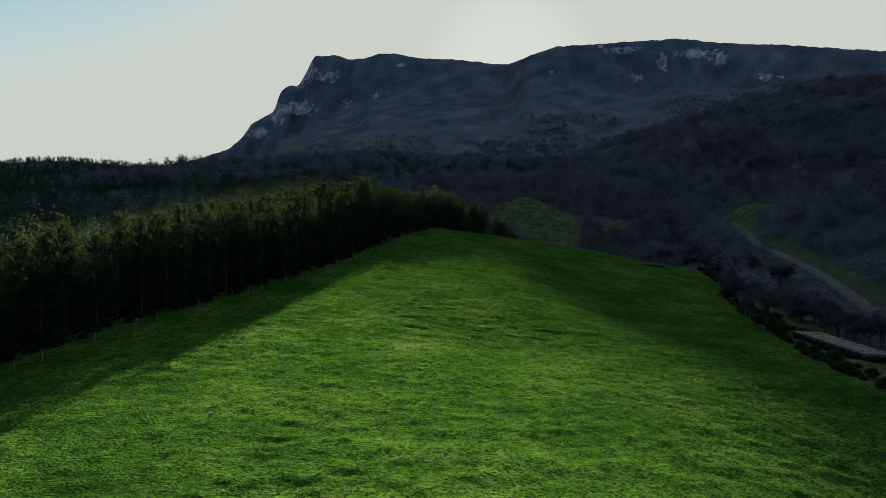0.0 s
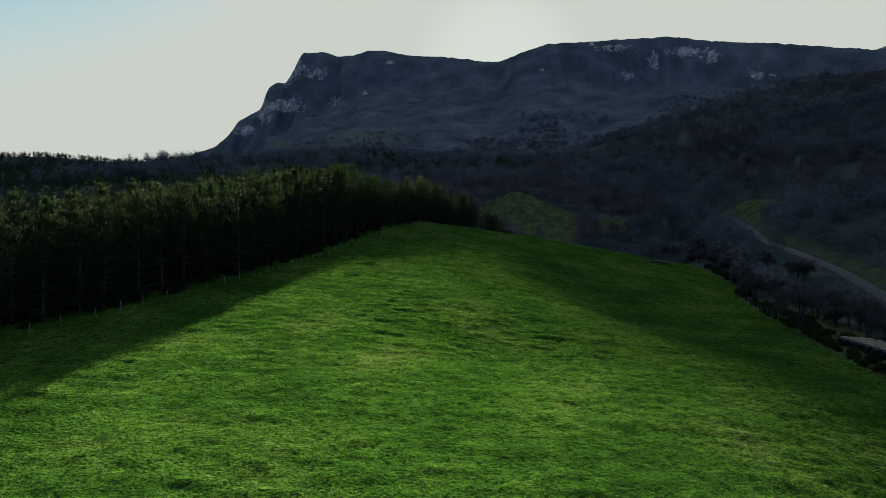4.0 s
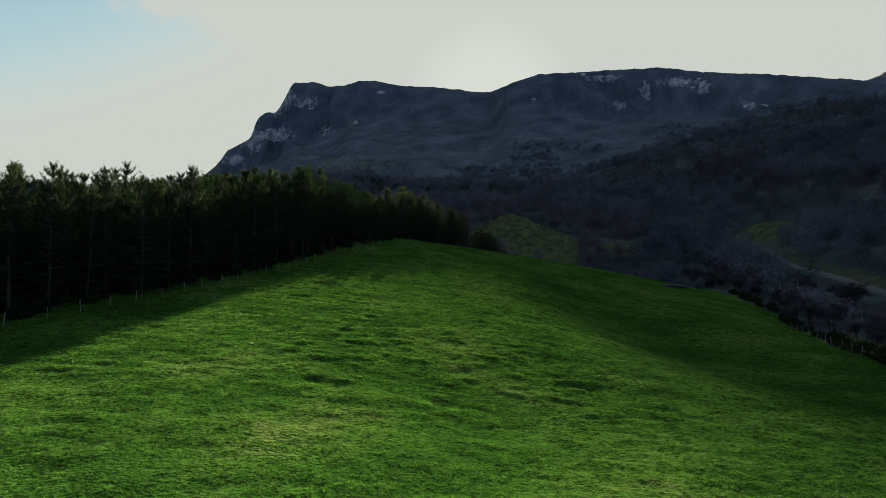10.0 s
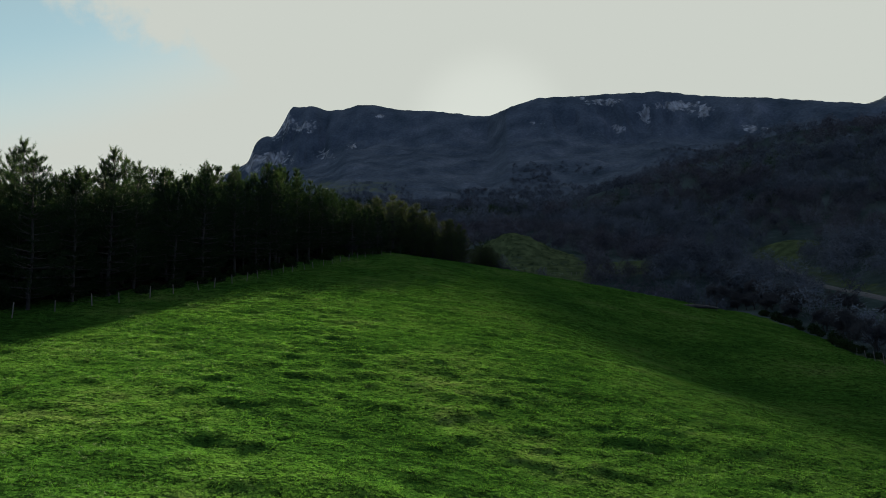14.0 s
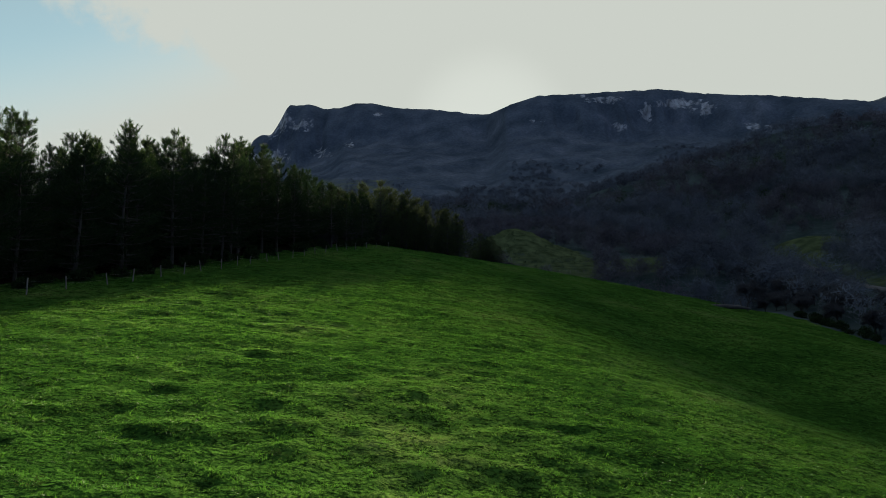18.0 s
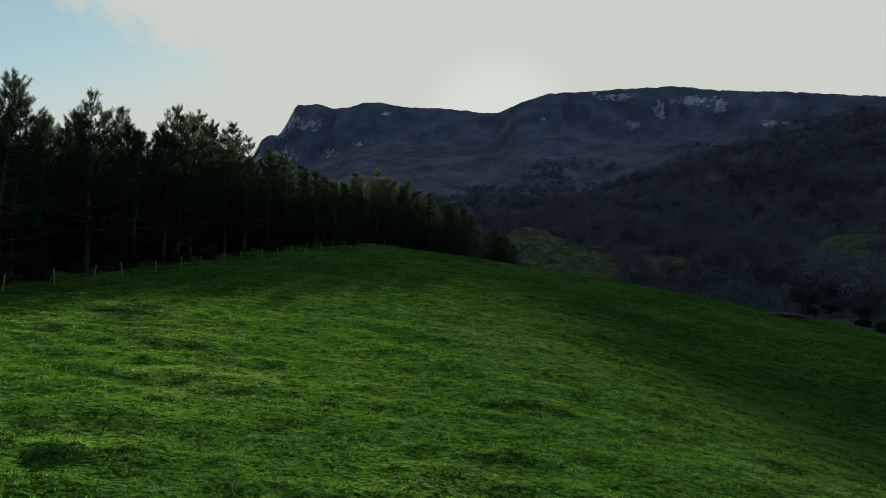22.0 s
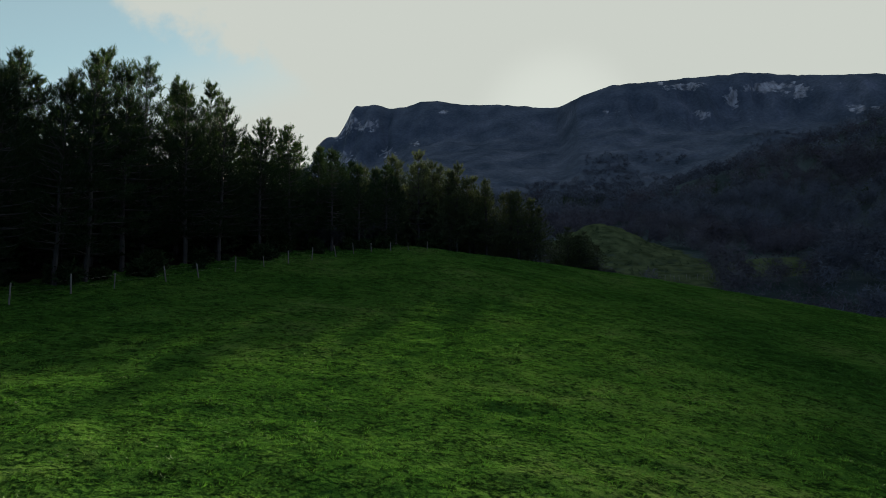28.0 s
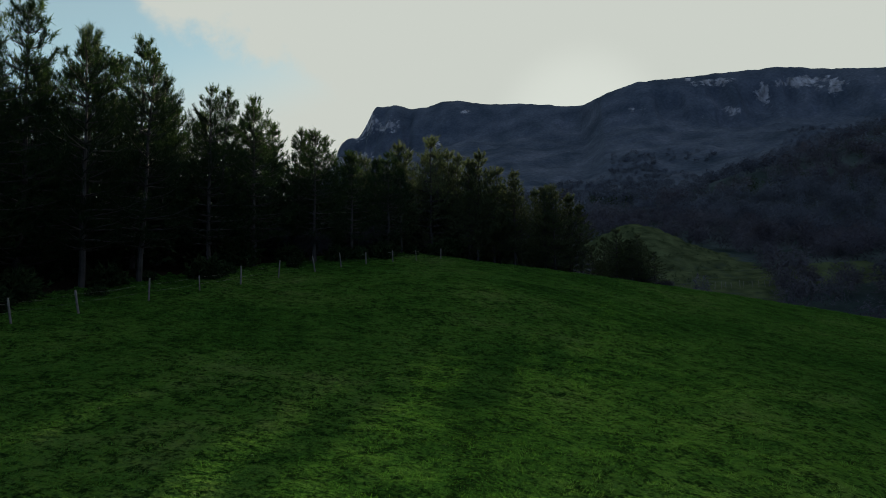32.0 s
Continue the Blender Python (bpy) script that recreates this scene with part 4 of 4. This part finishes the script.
# ---- leafless trees ----
def bare_tree(seed, height, spread, stems=1, twig=0.9):
    """Forking limbs and fine twigs, with no leaves."""
    rg = np.random.default_rng(seed)
    wood, cs, ds = Soup(), [], []

    def grow(o, d, ln, r, level):
        d = d / np.linalg.norm(d)
        mid = o + d * ln * 0.5 + rg.normal(0, 0.05 * ln, 3)
        end = o + d * ln + rg.normal(0, 0.05 * ln, 3)
        wood.add(*tube([o, mid, end], [r, r * 0.8, r * 0.6], 6 if level < 2 else 3))
        if level == 4:
            for s in np.linspace(0.2, 1, 7):
                cs.append(o + (end - o) * s)
                ds.append(d)
            return
        for _ in range(int(rg.integers(2, 4)) + (level == 0) + (level > 1)):
            nd = d + rg.normal(0, 0.55, 3) * (spread, spread, 0.6) + (0, 0, 0.12)
            f = rg.uniform(0.55, 1.0)
            grow(o + (end - o) * f, nd, ln * rg.uniform(0.55, 0.82), r * 0.55, level + 1)

    for s in range(stems):
        off = rg.normal(0, 0.22, 3) * (1, 1, 0) if stems > 1 else np.zeros(3)
        grow(np.array([0, 0, -0.3]) + off, np.array([0, 0, 1.0]) + off * 0.8, height * 0.36, 0.022 * height / stems ** 0.4, 0)
    crown = Soup()
    crown.add(*tufts(cs, ds, rg, 6, twig, 0.022))
    return wood.mesh("limbs", M_BARK), crown.mesh("crown", M_TWIG)


BARE = [bare_tree(71, 8.0, 1.0, 3), bare_tree(72, 6.0, 1.3), bare_tree(73, 7.0, 1.1), bare_tree(74, 5.0, 1.2, 2)]


def put_bare(x, y, kind, size, turn, label, group=""):
    t = tagged(new("bare_tree"), label, "tree", group)
    t.matrix_basis = pose(x, y, float(land(x, y)), 0, 0, turn) @ Matrix.Scale(size, 4)
    part("trunk", BARE[kind][0], t)
    part("crown", BARE[kind][1], t)


put_bare(54.0, 108.0, 0, 1.15, 20, "leafless many-stemmed tree at the pasture's border")
put_bare(64.0, 189.5, 1, 1.15, 70, "leafless round-headed tree beside a fallen log")
hedge_rng = np.random.default_rng(33)
for k in range(46):
    y = hedge_rng.uniform(96, 200)
    x = float(field_right(y)) + hedge_rng.uniform(2.0 if y > 138 else 10.0, 17)
    if abs(x - float(road_x(y))) > 5:
        put_bare(x, y, int(hedge_rng.integers(0, 4)), hedge_rng.uniform(0.55, 1.0), hedge_rng.uniform(0, 360), "leafless young tree in the hedgerow", "hedgerow trees")
for k in range(44):
    y = hedge_rng.uniform(198, 262)
    x = float(field_right(y)) + hedge_rng.uniform(1.0, 14)
    if abs(x - float(road_x(y))) > 5:
        put_bare(x, y, int(hedge_rng.integers(0, 4)), hedge_rng.uniform(0.5, 0.95), hedge_rng.uniform(0, 360), "leafless young tree in the hedgerow", "hedgerow trees")
for k in range(22):
    x, y = hedge_rng.uniform(-4, 62), hedge_rng.uniform(236, 262)
    if not 14 < x < 60 and (off_field(x, y, 0) or y > 258):
        put_bare(x, y + 6, int(hedge_rng.integers(0, 4)), hedge_rng.uniform(0.6, 1.1), hedge_rng.uniform(0, 360), "leafless tree in the hollow behind the pasture", "trees in the hollow")
for k in range(16):
    x = hedge_rng.uniform(14, 27)
    put_bare(x, 193 + 0.25 * x + hedge_rng.uniform(0, 9), 3 if k % 2 else 1, hedge_rng.uniform(0.5, 0.85) * (1 - 0.025 * (x - 14)), hedge_rng.uniform(0, 360), "leafless bush at the open end of the grove", "bushes behind the crest")
for k in range(8):
    y = hedge_rng.uniform(168, 178)
    put_bare(float(fence_x(y)) - hedge_rng.uniform(1.5, 5), y + 3, 3, hedge_rng.uniform(0.45, 0.7), hedge_rng.uniform(0, 360), "pale leafless bush at the wood's edge", "bushes at the wood's edge")


def shrub(seed, n, size):
    rg = np.random.default_rng(seed)
    b = rg.normal(0, 1, (n, 3))
    b /= np.linalg.norm(b, axis=1, keepdims=True)
    c = b * rg.uniform(0.3, 1, (n, 1)) * (0.9, 0.9, 0.6) * size + (0, 0, 0.45 * size)
    s = Soup()
    s.add(*tufts(c, b + (0, 0, 0.3), rg, 5, 0.28, 0.10))
    return s.mesh("leaves", M_SHRUB)


SHRUBS = [shrub(81, 150, 0.9), shrub(82, 190, 1.2), shrub(83, 120, 0.7)]


def put_shrub(x, y, k, size, label, group):
    t = tagged(new("bramble_bush", SHRUBS[k]), label, "bush", group)
    t.matrix_basis = pose(x, y, float(land(x, y)) - 0.05, 0, 0, hedge_rng.uniform(0, 360)) @ Matrix.Scale(size, 4)


for y in np.arange(50, 134, 1.5):
    put_shrub(float(field_right(y)) + hedge_rng.uniform(0.2, 1.6), y, int(hedge_rng.integers(0, 3)), hedge_rng.uniform(0.5, 1.05), "dark low bramble along the pasture's border", "border brambles")
for y in np.arange(60, 134, 1.1):
    x = float(field_right(y)) + hedge_rng.uniform(1.8, 5.5)
    if not (80 < y < 100 and x > 51):
        put_shrub(x, y, int(hedge_rng.integers(0, 3)), hedge_rng.uniform(0.6, 1.3), "dark low bramble along the pasture's border", "border brambles")
for y in np.arange(134, 196, 2.2):
    put_shrub(float(field_right(y)) + hedge_rng.uniform(0.5, 3), y, int(hedge_rng.integers(0, 3)), hedge_rng.uniform(0.7, 1.5), "dark low bramble along the pasture's border", "border brambles")
for y in np.arange(50, 190, 2.4):
    put_shrub(float(fence_x(y)) - hedge_rng.uniform(1.5, 4.5), y, int(hedge_rng.integers(0, 3)), hedge_rng.uniform(0.6, 1.5), "dark undergrowth below the pines", "plantation undergrowth")


# ---- fallen log, stones ----
def rock_mesh(seed, size):
    rg = np.random.default_rng(seed)
    bm = bmesh.new()
    bmesh.ops.create_icosphere(bm, subdivisions=2, radius=size)
    off = rg.uniform(0, 50, 3)
    for v in bm.verts:
        v.co *= 1 + 0.35 * noise.noise(Vector(off) + v.co / size * 1.3)
        v.co.z *= 0.62
    return bm_mesh("stone", bm, M_STONE)


STONES = [rock_mesh(91 + k, 0.35) for k in range(4)]
for k in range(7):
    y = hedge_rng.uniform(70, 130)
    ob = tagged(new("field_stone", STONES[k % 4]), "grey field stone on the pasture's border", "stone", "border stones")
    x = float(field_right(y)) - hedge_rng.uniform(0.0, 0.9)
    ob.matrix_basis = pose(x, y, float(land(x, y)) - 0.02, 0, 0, hedge_rng.uniform(0, 360)) @ Matrix.Scale(hedge_rng.uniform(0.4, 0.8), 4)

log = tagged(new("fallen_log"), "dark fallen tree trunk lying in the grass", "log")
lx, ly = 59.0, 186.5
log.matrix_basis = pose(lx, ly, float(land(lx, ly)) + 0.25, 0, 0, 0)
s = Soup()
s.add(*tube([(-3.2, 0.6, 0.1), (-1, 0.1, 0.15), (1.5, -0.2, 0.0), (4.0, -0.1, -0.35)], [0.42, 0.45, 0.36, 0.2], 9))
part("trunk", s.mesh("log", M_BARK, True), log)
for k, (px, ang) in enumerate([(-2.2, 60), (-0.6, 120), (0.8, 40), (2.4, 100)]):
    s = Soup()
    d = np.array([0.5 * math.cos(radians(ang)), 0.3, math.sin(radians(ang))])
    s.add(*tube([(px, 0, 0.2), np.array([px, 0, 0.2]) + d * 0.7, np.array([px, 0.1, 0.2]) + d * 1.3], [0.12, 0.08, 0.03], 5))
    part("limb", s.mesh("limb", M_BARK), log)


# ---- silage bales wrapped in black film ----
def bale_mesh():
    bm = bmesh.new()
    rings = []
    for x, r in ((-0.62, 0.30), (-0.61, 0.52), (-0.54, 0.61), (-0.2, 0.64), (0.2, 0.635), (0.54, 0.61), (0.61, 0.52), (0.62, 0.30)):
        rings.append([bm.verts.new((x, r * math.cos(a), r * math.sin(a) * 0.96)) for a in np.linspace(0, 2 * math.pi, 17)[:-1]])
    for a, b in zip(rings, rings[1:]):
        for k in range(16):
            bm.faces.new((a[k], a[(k + 1) % 16], b[(k + 1) % 16], b[k]))
    bm.faces.new(rings[0][::-1])
    bm.faces.new(rings[-1])
    return bm_mesh("bale", bm, M_FILM, True)


BALE = bale_mesh()
for i in range(11):
    for j in range(4):
        x, y = 54.2 + 0.14 * i + 1.30 * j, 98.2 - 1.32 * i + 0.30 * j
        ob = tagged(new("silage_bale", BALE), "round silage bale wrapped in shiny black film", "bale", "stack of silage bales")
        ob.matrix_basis = pose(x, y, float(land(x, y)) + 0.60, hedge_rng.uniform(0, 360), 0, 8 + hedge_rng.normal(0, 3))


# ---- the lane on the far side of the valley ----
ry = np.arange(46, 309, 2.0)
rx = road_x(ry) + 0.6 * np.sin(ry * 0.05)
rz = land(rx, ry) + 0.30
rows = []
for w, dz in ((-2.0, -0.5), (-1.35, 0.0), (0.0, 0.05), (1.35, 0.0), (2.0, -0.5)):
    rows.append(np.column_stack([rx + w, ry - 0.25 * w, rz + dz]))
rv = np.stack(rows, 1).reshape(-1, 3)
k = np.arange((len(ry) - 1) * 5).reshape(-1, 5)[:, :4].ravel()
road = new("road", mesh_np("road", rv, np.stack([k, k + 1, k + 6, k + 5], 1), (M_ROAD,), True))
tagged(road, "narrow grey asphalt lane climbing the hillside", "road", kind="structure")
